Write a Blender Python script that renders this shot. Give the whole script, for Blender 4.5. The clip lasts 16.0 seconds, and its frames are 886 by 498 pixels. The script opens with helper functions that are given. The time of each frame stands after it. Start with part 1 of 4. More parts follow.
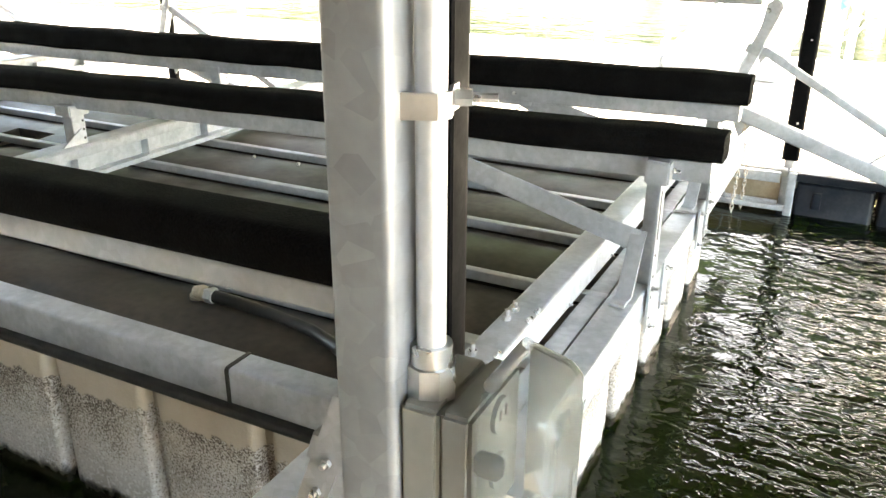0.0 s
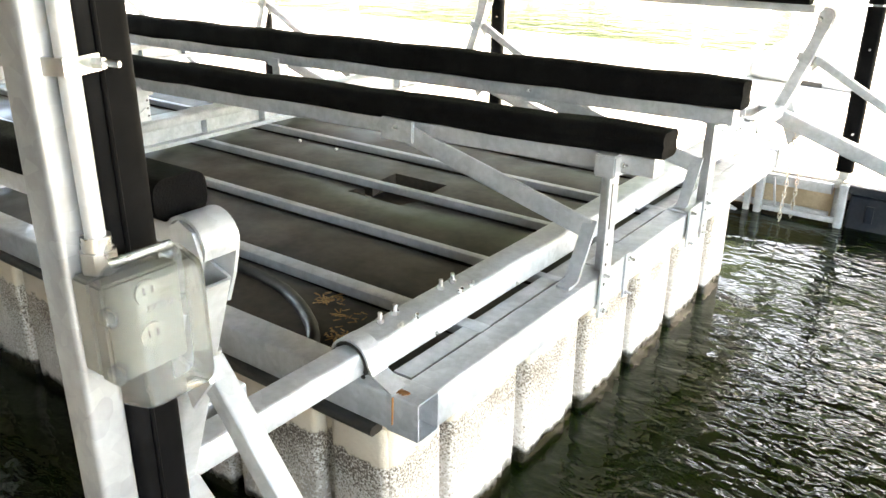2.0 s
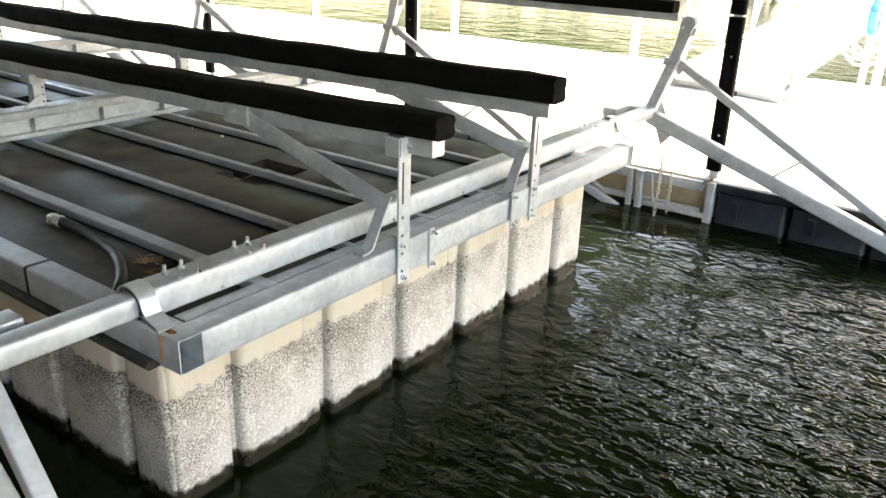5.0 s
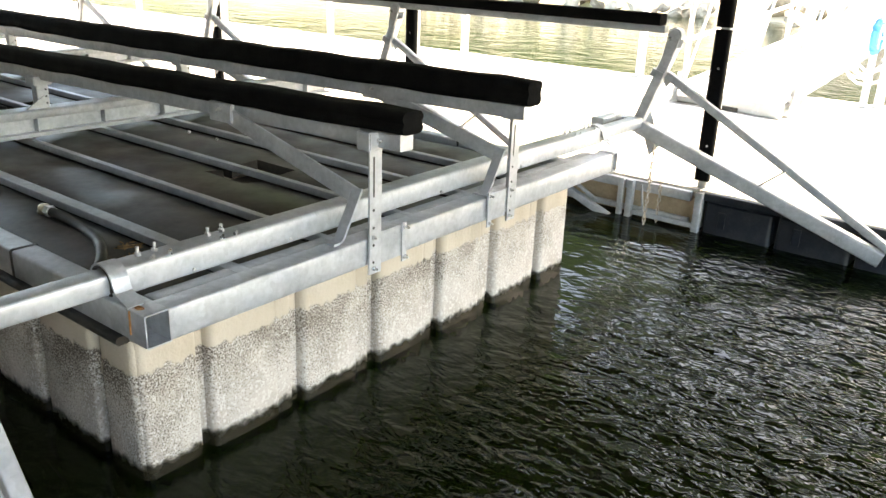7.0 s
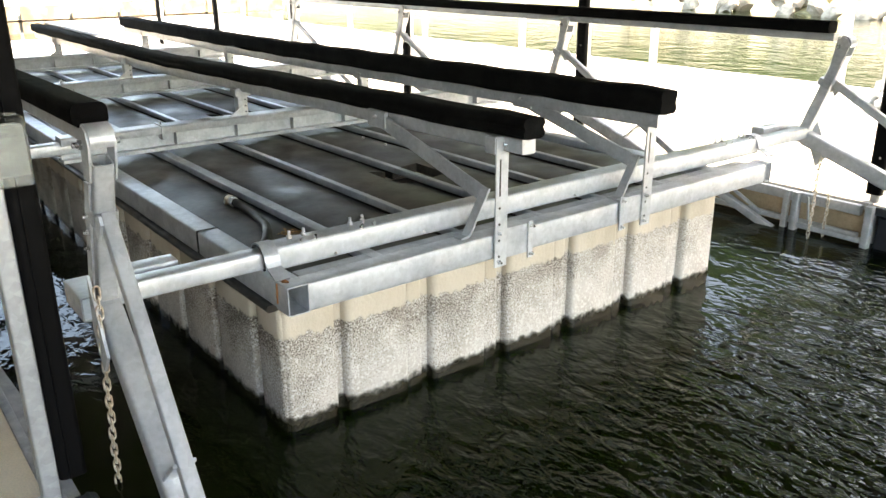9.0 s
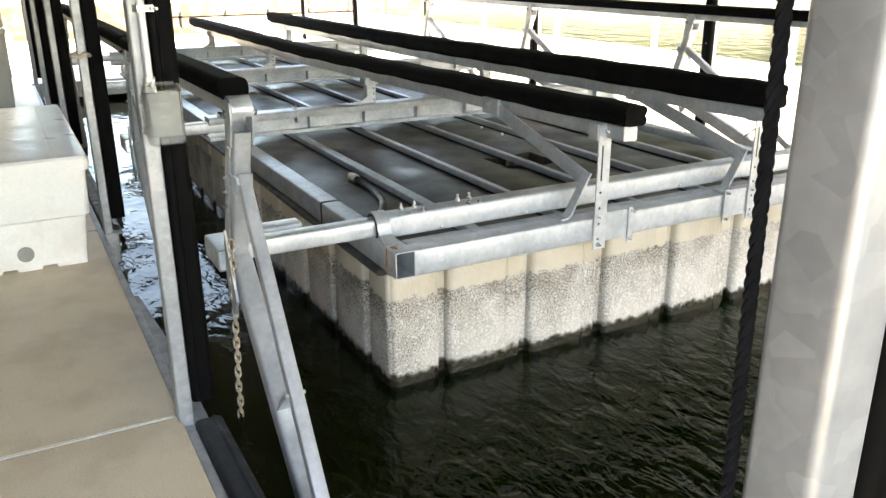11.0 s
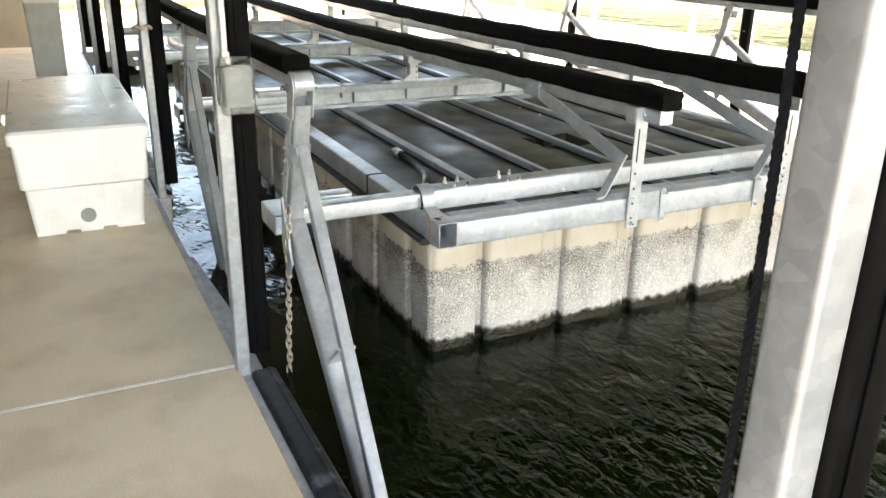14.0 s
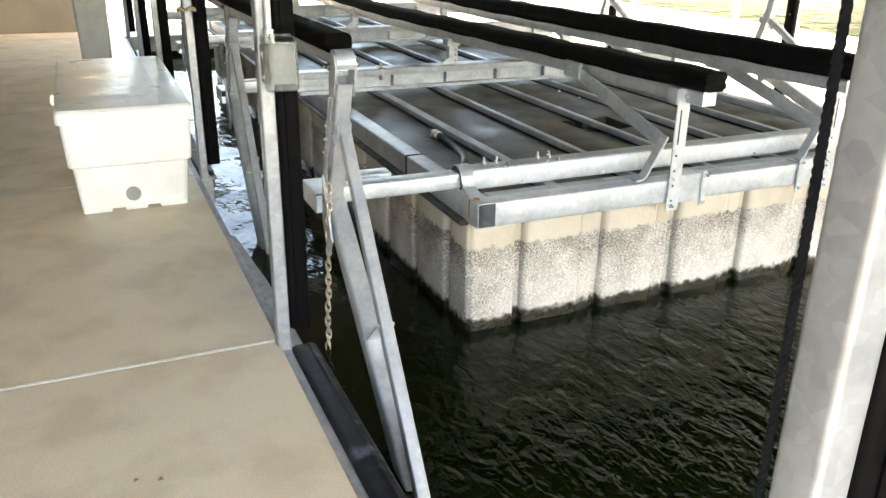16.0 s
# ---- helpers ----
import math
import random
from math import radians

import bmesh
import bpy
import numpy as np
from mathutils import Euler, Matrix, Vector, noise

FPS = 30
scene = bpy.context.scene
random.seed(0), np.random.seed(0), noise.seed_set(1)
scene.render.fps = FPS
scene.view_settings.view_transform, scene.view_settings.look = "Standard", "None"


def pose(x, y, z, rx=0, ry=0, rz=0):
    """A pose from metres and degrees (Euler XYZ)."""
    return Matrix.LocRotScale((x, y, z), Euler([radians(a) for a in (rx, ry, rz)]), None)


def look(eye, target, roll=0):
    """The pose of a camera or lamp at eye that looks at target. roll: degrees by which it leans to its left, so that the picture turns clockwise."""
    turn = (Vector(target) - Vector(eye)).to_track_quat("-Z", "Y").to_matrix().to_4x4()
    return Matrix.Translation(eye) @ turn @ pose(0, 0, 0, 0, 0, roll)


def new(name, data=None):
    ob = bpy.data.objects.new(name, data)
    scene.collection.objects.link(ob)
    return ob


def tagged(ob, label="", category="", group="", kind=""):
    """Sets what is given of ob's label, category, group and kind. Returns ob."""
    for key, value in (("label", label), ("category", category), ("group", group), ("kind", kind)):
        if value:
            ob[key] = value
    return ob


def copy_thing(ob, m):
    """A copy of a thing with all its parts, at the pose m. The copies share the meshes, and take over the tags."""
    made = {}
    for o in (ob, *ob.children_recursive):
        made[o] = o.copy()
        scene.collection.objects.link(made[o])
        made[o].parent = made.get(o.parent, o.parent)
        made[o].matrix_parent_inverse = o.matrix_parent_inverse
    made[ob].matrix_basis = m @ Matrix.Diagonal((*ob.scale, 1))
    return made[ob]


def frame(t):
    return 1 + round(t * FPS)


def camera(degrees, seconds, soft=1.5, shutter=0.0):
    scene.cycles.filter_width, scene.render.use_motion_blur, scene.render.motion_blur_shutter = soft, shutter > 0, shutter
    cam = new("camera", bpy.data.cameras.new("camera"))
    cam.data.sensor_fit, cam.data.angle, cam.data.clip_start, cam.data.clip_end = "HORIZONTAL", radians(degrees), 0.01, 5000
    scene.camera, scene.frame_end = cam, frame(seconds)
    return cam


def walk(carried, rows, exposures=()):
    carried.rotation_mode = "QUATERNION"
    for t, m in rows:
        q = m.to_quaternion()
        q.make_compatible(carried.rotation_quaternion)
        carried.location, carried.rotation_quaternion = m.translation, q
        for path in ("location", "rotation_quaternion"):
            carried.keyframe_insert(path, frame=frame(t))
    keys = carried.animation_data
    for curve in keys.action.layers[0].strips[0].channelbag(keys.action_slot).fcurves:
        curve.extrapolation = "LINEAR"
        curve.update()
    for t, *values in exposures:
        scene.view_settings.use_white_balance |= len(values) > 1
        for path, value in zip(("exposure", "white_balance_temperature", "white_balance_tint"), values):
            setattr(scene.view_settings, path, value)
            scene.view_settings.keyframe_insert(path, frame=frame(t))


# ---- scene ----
cam = camera(57.0, 16.0)
PATH = [
    (0, (0.757, 0.745, 1.531), (-0.088, 2.394, 0.777), 0.3),
    (0.5, (0.917, 0.777, 1.539), (-0.011, 2.383, 0.793), -0.2),
    (1, (1.055, 0.797, 1.544), (0.059, 2.361, 0.795), 0.1),
    (1.5, (1.211, 0.792, 1.543), (0.158, 2.318, 0.794), 0.4),
    (2, (1.349, 0.792, 1.559), (0.25, 2.283, 0.805), 0.6),
    (2.5, (1.5, 0.822, 1.557), (0.351, 2.278, 0.81), 0.3),
    (3, (1.669, 0.856, 1.564), (0.481, 2.283, 0.821), -0.2),
    (3.5, (1.824, 0.887, 1.599), (0.625, 2.299, 0.845), 0.1),
    (4, (1.937, 0.903, 1.596), (0.761, 2.337, 0.847), 0.6),
    (4.5, (2.015, 0.911, 1.57), (0.884, 2.386, 0.832), 1.2),
    (5, (2.141, 0.914, 1.58), (1.046, 2.416, 0.841), 1.9),
    (7.5, (2.466, 0.925, 1.505), (1.27, 2.382, 0.835), 2.2),
    (8, (2.588, 0.916, 1.504), (1.284, 2.283, 0.848), 1.3),
    (8.5, (2.753, 0.928, 1.518), (1.335, 2.179, 0.867), 0.1),
    (9, (2.829, 0.938, 1.552), (1.334, 2.085, 0.883), -0.3),
    (9.5, (2.906, 0.912, 1.562), (1.349, 1.972, 0.891), -0.4),
    (10, (2.964, 0.865, 1.546), (1.365, 1.865, 0.881), -0.3),
    (12.5, (3.258, 0.893, 1.526), (1.553, 1.689, 0.846), -0.5),
    (13, (3.252, 0.828, 1.555), (1.563, 1.642, 0.858), 0.1),
    (13.5, (3.257, 0.76, 1.563), (1.577, 1.587, 0.86), 0.6),
    (14, (3.262, 0.722, 1.567), (1.586, 1.548, 0.854), 1.0),
    (14.5, (3.262, 0.717, 1.567), (1.583, 1.527, 0.842), 1.1),
    (15, (3.268, 0.711, 1.553), (1.582, 1.501, 0.824), 1.0),
    (15.5, (3.263, 0.728, 1.541), (1.567, 1.489, 0.804), 0.9),
    (16, (3.281, 0.699, 1.539), (1.579, 1.442, 0.797), 0.7),
]
EXPOSURES = [(0.0, 5.0, 8300, 10), (2.5, 4.95, 8300, 10), (4.0, 4.5, 8300, 10), (5.0, 4.0, 8300, 10), (8.0, 3.85, 8300, 10), (10.0, 3.85, 8200, 10), (16.0, 4.1, 8400, 10)]
walk(cam, [(t, look(eye, target, roll)) for t, eye, target, roll in PATH], EXPOSURES)

# ---- world, sun, exposure ----
world = bpy.data.worlds.new("World")
scene.world = world
world.use_nodes = True
wn = world.node_tree
sky = wn.nodes.new("ShaderNodeTexSky")
sky.sky_type, sky.sun_disc = "NISHITA", False
sky.sun_elevation, sky.sun_rotation = radians(41.5), radians(27.5)
sky.air_density, sky.dust_density = 1.0, 2.0
wn.links.new(sky.outputs[0], wn.nodes["Background"].inputs[0])
wn.nodes["Background"].inputs[1].default_value = 0.15
sun = new("sun", bpy.data.lights.new("sun", "SUN"))
sun.data.energy, sun.data.angle, sun.data.color = 2.7, radians(0.6), (1.0, 0.95, 0.86)
sun.matrix_world = look((6.0, 11.5, 11.5), (0, 0, 0))

# ---- materials ----


def material(name, base, rough=0.6, metal=0.0, spots=None, spot_scale=6.0, spot_lo=0.45, spot_hi=0.6, grain=0.12, grain_scale=60.0,
             bump=0.15, bump_scale=80.0, bump_dist=0.004, per_object=0.06, rough_var=0.12, spec=0.5, coords="Object"):
    """A surface with broad stains, fine grain, relief and a small change from piece to piece."""
    m = bpy.data.materials.new(name)
    m.use_nodes = True
    nt = m.node_tree
    b = nt.nodes["Principled BSDF"]
    tc = nt.nodes.new("ShaderNodeTexCoord")

    def tex(kind, scale, detail=4.0):
        n = nt.nodes.new(kind)
        n.inputs["Scale"].default_value = scale
        if "Detail" in n.inputs:
            n.inputs["Detail"].default_value = detail
        nt.links.new(tc.outputs[coords], n.inputs["Vector"])
        return n

    def mix(mode, a, bb, fac):
        n = nt.nodes.new("ShaderNodeMix")
        n.data_type, n.blend_type = "RGBA", mode
        for sock, v in ((n.inputs[6], a), (n.inputs[7], bb), (n.inputs[0], fac)):
            if hasattr(v, "is_linked"):
                nt.links.new(v, sock)
            elif isinstance(v, tuple):
                sock.default_value = (*v[:3], 1)
            else:
                sock.default_value = v
        return n.outputs[2]

    def ramp(src, lo, hi):
        n = nt.nodes.new("ShaderNodeMapRange")
        n.inputs[1].default_value, n.inputs[2].default_value = lo, hi
        nt.links.new(src, n.inputs[0])
        return n.outputs[0]

    col = base
    if spots:
        broad = tex("ShaderNodeTexNoise", spot_scale, 5.0)
        col = mix("MIX", base, spots, ramp(broad.outputs[0], spot_lo, spot_hi))
    fine = tex("ShaderNodeTexNoise", grain_scale, 3.0)
    shade = nt.nodes.new("ShaderNodeMapRange")
    shade.inputs[1].default_value, shade.inputs[2].default_value = 0.3, 0.7
    shade.inputs[3].default_value, shade.inputs[4].default_value = 1 - grain, 1 + grain
    nt.links.new(fine.outputs[0], shade.inputs[0])
    info = nt.nodes.new("ShaderNodeObjectInfo")
    var = nt.nodes.new("ShaderNodeMapRange")
    var.inputs[3].default_value, var.inputs[4].default_value = 1 - per_object, 1 + per_object
    nt.links.new(info.outputs["Random"], var.inputs[0])
    both = nt.nodes.new("ShaderNodeMath")
    both.operation = "MULTIPLY"
    nt.links.new(shade.outputs[0], both.inputs[0])
    nt.links.new(var.outputs[0], both.inputs[1])
    comb = nt.nodes.new("ShaderNodeCombineColor")
    for i in range(3):
        nt.links.new(both.outputs[0], comb.inputs[i])
    col = mix("MULTIPLY", col, comb.outputs[0], 1.0)
    nt.links.new(col, b.inputs["Base Color"])
    b.inputs["Metallic"].default_value = metal
    b.inputs["Specular IOR Level"].default_value = spec
    rv = tex("ShaderNodeTexNoise", spot_scale * 2.3, 4.0)
    rm = nt.nodes.new("ShaderNodeMapRange")
    rm.inputs[1].default_value, rm.inputs[2].default_value = 0.3, 0.7
    rm.inputs[3].default_value, rm.inputs[4].default_value = max(0.02, rough - rough_var), min(1, rough + rough_var)
    nt.links.new(rv.outputs[0], rm.inputs[0])
    nt.links.new(rm.outputs[0], b.inputs["Roughness"])
    if bump:
        bn = tex("ShaderNodeTexNoise", bump_scale, 4.0)
        bp = nt.nodes.new("ShaderNodeBump")
        bp.inputs["Strength"].default_value, bp.inputs["Distance"].default_value = bump, bump_dist
        nt.links.new(bn.outputs[0], bp.inputs["Height"])
        nt.links.new(bp.outputs[0], b.inputs["Normal"])
    m["shader"] = "surface"
    return m


def galvanized(name, a, bcol, rough, metal, lo=0.93, hi=1.06):
    """Hot-dip zinc: flat crystals of slightly different brightness, clouded."""
    m = material(name, a, rough, metal, spots=bcol, spot_scale=7.0, spot_lo=0.4, spot_hi=0.62, grain=0.07, grain_scale=45, bump=0.08, bump_scale=25, rough_var=0.1)
    nt = m.node_tree
    b = nt.nodes["Principled BSDF"]
    old = b.inputs["Base Color"].links[0].from_socket
    tc = next(n for n in nt.nodes if n.bl_idname == "ShaderNodeTexCoord")
    vo = nt.nodes.new("ShaderNodeTexVoronoi")
    vo.inputs["Scale"].default_value = 42
    nt.links.new(tc.outputs["Object"], vo.inputs["Vector"])
    mr = nt.nodes.new("ShaderNodeMapRange")
    mr.inputs[3].default_value, mr.inputs[4].default_value = lo, hi
    sep = nt.nodes.new("ShaderNodeSeparateColor")
    nt.links.new(vo.outputs["Color"], sep.inputs[0])
    nt.links.new(sep.outputs[0], mr.inputs[0])
    mx = nt.nodes.new("ShaderNodeMix")
    mx.data_type, mx.blend_type = "RGBA", "MULTIPLY"
    mx.inputs[0].default_value = 1
    comb = nt.nodes.new("ShaderNodeCombineColor")
    for i in range(3):
        nt.links.new(mr.outputs[0], comb.inputs[i])
    nt.links.new(old, mx.inputs[6])
    nt.links.new(comb.outputs[0], mx.inputs[7])
    nt.links.new(mx.outputs[2], b.inputs["Base Color"])
    return m


ZINC = galvanized("zinc", (0.50, 0.52, 0.545), (0.405, 0.425, 0.455), 0.40, 0.4)
ZINC_SPANGLE = galvanized("zinc_spangle", (0.35, 0.37, 0.395), (0.27, 0.29, 0.315), 0.40, 0.5, 0.90, 1.09)
ZINC_DULL = galvanized("zinc_dull", (0.46, 0.47, 0.485), (0.34, 0.355, 0.375), 0.52, 0.35)
STEEL = material("bolt_steel", (0.62, 0.62, 0.62), 0.3, 0.9, grain=0.1, bump=0.05)
ALU = material("white_aluminium", (0.55, 0.57, 0.585), 0.45, 0.35, spots=(0.44, 0.46, 0.48), grain=0.05)
BLACK_PLASTIC = material("black_moulded_plastic", (0.036, 0.029, 0.022), 0.44, spots=(0.085, 0.07, 0.055), spot_scale=1.7, spot_lo=0.5, spot_hi=0.75,
                         grain=0.25, grain_scale=30, bump=0.16, bump_scale=14, bump_dist=0.005, rough_var=0.14, spec=0.24)
CARPET = material("black_bunk_carpet", (0.0035, 0.0034, 0.0036), 0.97, spots=(0.006, 0.006, 0.006), grain=0.4, grain_scale=220, bump=0.7, bump_scale=260, bump_dist=0.004, spec=0.06)
PAD = material("black_rubber_pad", (0.0018, 0.0019, 0.0023), 0.55, spots=(0.0045, 0.0046, 0.0055), spot_scale=9, spot_lo=0.58, spot_hi=0.75, grain=0.2, bump=0.1, spec=0.05)
BUMPER = material("scuffed_bumper", (0.011, 0.012, 0.016), 0.5, spots=(0.11, 0.12, 0.15), spot_scale=7, spot_lo=0.60, spot_hi=0.72, grain=0.2, bump=0.25, bump_scale=40, spec=0.3)
FLOAT_BLACK = material("blue_black_float", (0.010, 0.013, 0.019), 0.4, spots=(0.020, 0.024, 0.030), spot_scale=5, grain=0.2, bump=0.15, bump_scale=30, spec=0.22)
TAN = material("tan_plastic", (0.46, 0.36, 0.25), 0.55, spots=(0.34, 0.26, 0.17), spot_scale=4, grain=0.1, bump=0.15)
CONCRETE = material("tan_concrete", (0.75, 0.625, 0.455), 0.44, spots=(0.64, 0.52, 0.365), spot_scale=3.0, spot_lo=0.46, spot_hi=0.62, grain=0.08, grain_scale=140,
                    bump=0.25, bump_scale=160, bump_dist=0.002, per_object=0.03, rough_var=0.15)
CONCRETE_PALE = material("pale_concrete", (0.62, 0.60, 0.56), 0.8, spots=(0.5, 0.48, 0.44), spot_scale=1.2, grain=0.08, grain_scale=120, bump=0.2)
WHITE_GEL = material("white_gelcoat", (0.84, 0.83, 0.81), 0.35, spots=(0.76, 0.745, 0.71), spot_scale=3, grain=0.03, bump=0.05, rough_var=0.1)
GREY_PVC = material("grey_pvc", (0.27, 0.27, 0.255), 0.5, spots=(0.23, 0.23, 0.215), grain=0.05, bump=0.05)
GREY_PVC_DARK = material("darker_grey_pvc", (0.21, 0.21, 0.195), 0.5, spots=(0.18, 0.18, 0.17), grain=0.05, bump=0.05)
# real rubber parts, and the black that stands for shade inside holes and slots
RUBBER_AND_HOLES = material("black_rubber_and_holes", (0.016, 0.014, 0.012), 0.5, grain=0.2, bump=0.1)
BRASS = material("weathered_brass", (0.55, 0.47, 0.35), 0.4, 0.7, grain=0.2, bump=0.1)
RUST_CHAIN = material("rusty_chain", (0.50, 0.40, 0.30), 0.55, 0.4, spots=(0.62, 0.59, 0.54), spot_scale=8, grain=0.3, bump=0.3)
RUST = material("rust_stain", (0.30, 0.13, 0.04), 0.8, spots=(0.18, 0.07, 0.02), spot_scale=60, grain=0.3, bump=0.3)
LEAF = material("dry_leaf_litter", (0.30, 0.17, 0.07), 0.85, spots=(0.45, 0.30, 0.14), spot_scale=40, grain=0.3, bump=0.3)
BROWN_WOOD = material("weathered_brown_timber", (0.30, 0.22, 0.14), 0.8, spots=(0.16, 0.11, 0.07), spot_scale=2.5, grain=0.2, bump=0.3)
# dark brown for the unseen back wall, so that little light bounces off it
UNSEEN_WALL = material("unseen_dark_wall", (0.11, 0.08, 0.05), 0.8, spots=(0.07, 0.05, 0.03), spot_scale=2.5, grain=0.2, bump=0.3)
ROPE_MAT = material("black_braided_rope", (0.004, 0.0045, 0.006), 0.85, grain=0.3, bump=0.4, spec=0.12)
HOSE_WHITE = material("white_hose", (0.7, 0.7, 0.68), 0.5, grain=0.1)
HOSE_BLUE = material("blue_hose", (0.03, 0.25, 0.5), 0.45, grain=0.1)
ROCK = material("tan_rock", (0.36, 0.30, 0.22), 0.9, spots=(0.22, 0.18, 0.13), spot_scale=3, grain=0.2, bump=0.5, bump_scale=10, bump_dist=0.03, per_object=0.2)
SAND = material("sandy_bank", (0.46, 0.38, 0.26), 0.95, spots=(0.30, 0.30, 0.13), spot_scale=0.25, spot_lo=0.5, spot_hi=0.62, grain=0.15, bump=0.4, bump_scale=5, bump_dist=0.03)
GRASS_HILL = material("grassy_hill", (0.10, 0.115, 0.025), 0.95, spots=(0.05, 0.075, 0.014), spot_scale=0.12, spot_lo=0.4, spot_hi=0.6, grain=0.3, grain_scale=1.5, bump=0.6, bump_scale=1.2, bump_dist=0.3)
# colour of the unseen roof, kept dark to cut bounce and reflections
UNSEEN_ROOF = material("unseen_dark_roof", (0.045, 0.042, 0.038), 0.8, 0.0, spots=(0.034, 0.031, 0.028), spot_scale=1, grain=0.04)
WALL_BEIGE = material("beige_wall", (0.40, 0.36, 0.29), 0.7, spots=(0.34, 0.31, 0.25), spot_scale=1.5, grain=0.05)


def make_tank_material():
    """Tan plastic: clean strip at the top, dried grey scum with dark specks below, wet algae at the waterline."""
    m = bpy.data.materials.new("scummed_tank")
    m.use_nodes = True
    nt = m.node_tree
    b = nt.nodes["Principled BSDF"]
    geo = nt.nodes.new("ShaderNodeNewGeometry")
    sep = nt.nodes.new("ShaderNodeSeparateXYZ")
    nt.links.new(geo.outputs["Position"], sep.inputs[0])

    def noise_tex(scale, detail=5.0):
        n = nt.nodes.new("ShaderNodeTexNoise")
        n.inputs["Scale"].default_value, n.inputs["Detail"].default_value = scale, detail
        nt.links.new(geo.outputs["Position"], n.inputs["Vector"])
        return n.outputs[0]

    def rng(src, lo, hi, a=0.0, z=1.0):
        n = nt.nodes.new("ShaderNodeMapRange")
        for i, v in ((1, lo), (2, hi), (3, a), (4, z)):
            n.inputs[i].default_value = v
        nt.links.new(src, n.inputs[0])
        return n.outputs[0]

    def mathn(op, x, y):
        n = nt.nodes.new("ShaderNodeMath")
        n.operation = op
        for i, v in ((0, x), (1, y)):
            if hasattr(v, "is_linked"):
                nt.links.new(v, n.inputs[i])
            else:
                n.inputs[i].default_value = v
        return n.outputs[0]

    def mix(a, c, fac):
        n = nt.nodes.new("ShaderNodeMix")
        n.data_type = "RGBA"
        for s, v in ((n.inputs[6], a), (n.inputs[7], c)):
            if hasattr(v, "is_linked"):
                nt.links.new(v, s)
            else:
                s.default_value = (*v, 1)
        nt.links.new(fac, n.inputs[0])
        return n.outputs[2]

    z = sep.outputs[2]
    ragged = mathn("ADD", z, rng(noise_tex(24), 0.3, 0.7, -0.018, 0.018))
    clean = mix((0.51, 0.44, 0.355), (0.43, 0.36, 0.28), rng(noise_tex(5), 0.4, 0.65))
    scum = mix((0.50, 0.455, 0.41), (0.36, 0.32, 0.28), rng(noise_tex(6), 0.45, 0.70))
    scum = mix(scum, (0.58, 0.545, 0.51), rng(noise_tex(70, 2), 0.52, 0.62))
    patch = rng(noise_tex(4.5, 3), 0.35, 0.65, -0.08, 0.06)
    speck = mathn("ADD", mathn("ADD", noise_tex(150, 5), rng(z, -0.18, 0.14, -0.10, 0.06)), patch)
    # fewer specks with rising y, so the far end comes out paler
    speck = mathn("ADD", speck, rng(sep.outputs[1], 2.2, 5.2, 0.025, -0.06))
    scum = mix(scum, (0.20, 0.168, 0.140), rng(speck, 0.465, 0.60))
    scum = mix(scum, (0.07, 0.052, 0.038), rng(speck, 0.59, 0.70))
    col = mix(scum, clean, rng(ragged, 0.128, 0.140))
    col = mix((0.020, 0.017, 0.010), col, rng(ragged, -0.238, -0.215))
    nt.links.new(col, b.inputs["Base Color"])
    nt.links.new(rng(ragged, -0.25, -0.2, 0.25, 0.8), b.inputs["Roughness"])
    bp = nt.nodes.new("ShaderNodeBump")
    bp.inputs["Strength"].default_value, bp.inputs["Distance"].default_value = 0.5, 0.006
    nt.links.new(noise_tex(60), bp.inputs["Height"])
    nt.links.new(bp.outputs[0], b.inputs["Normal"])
    return m


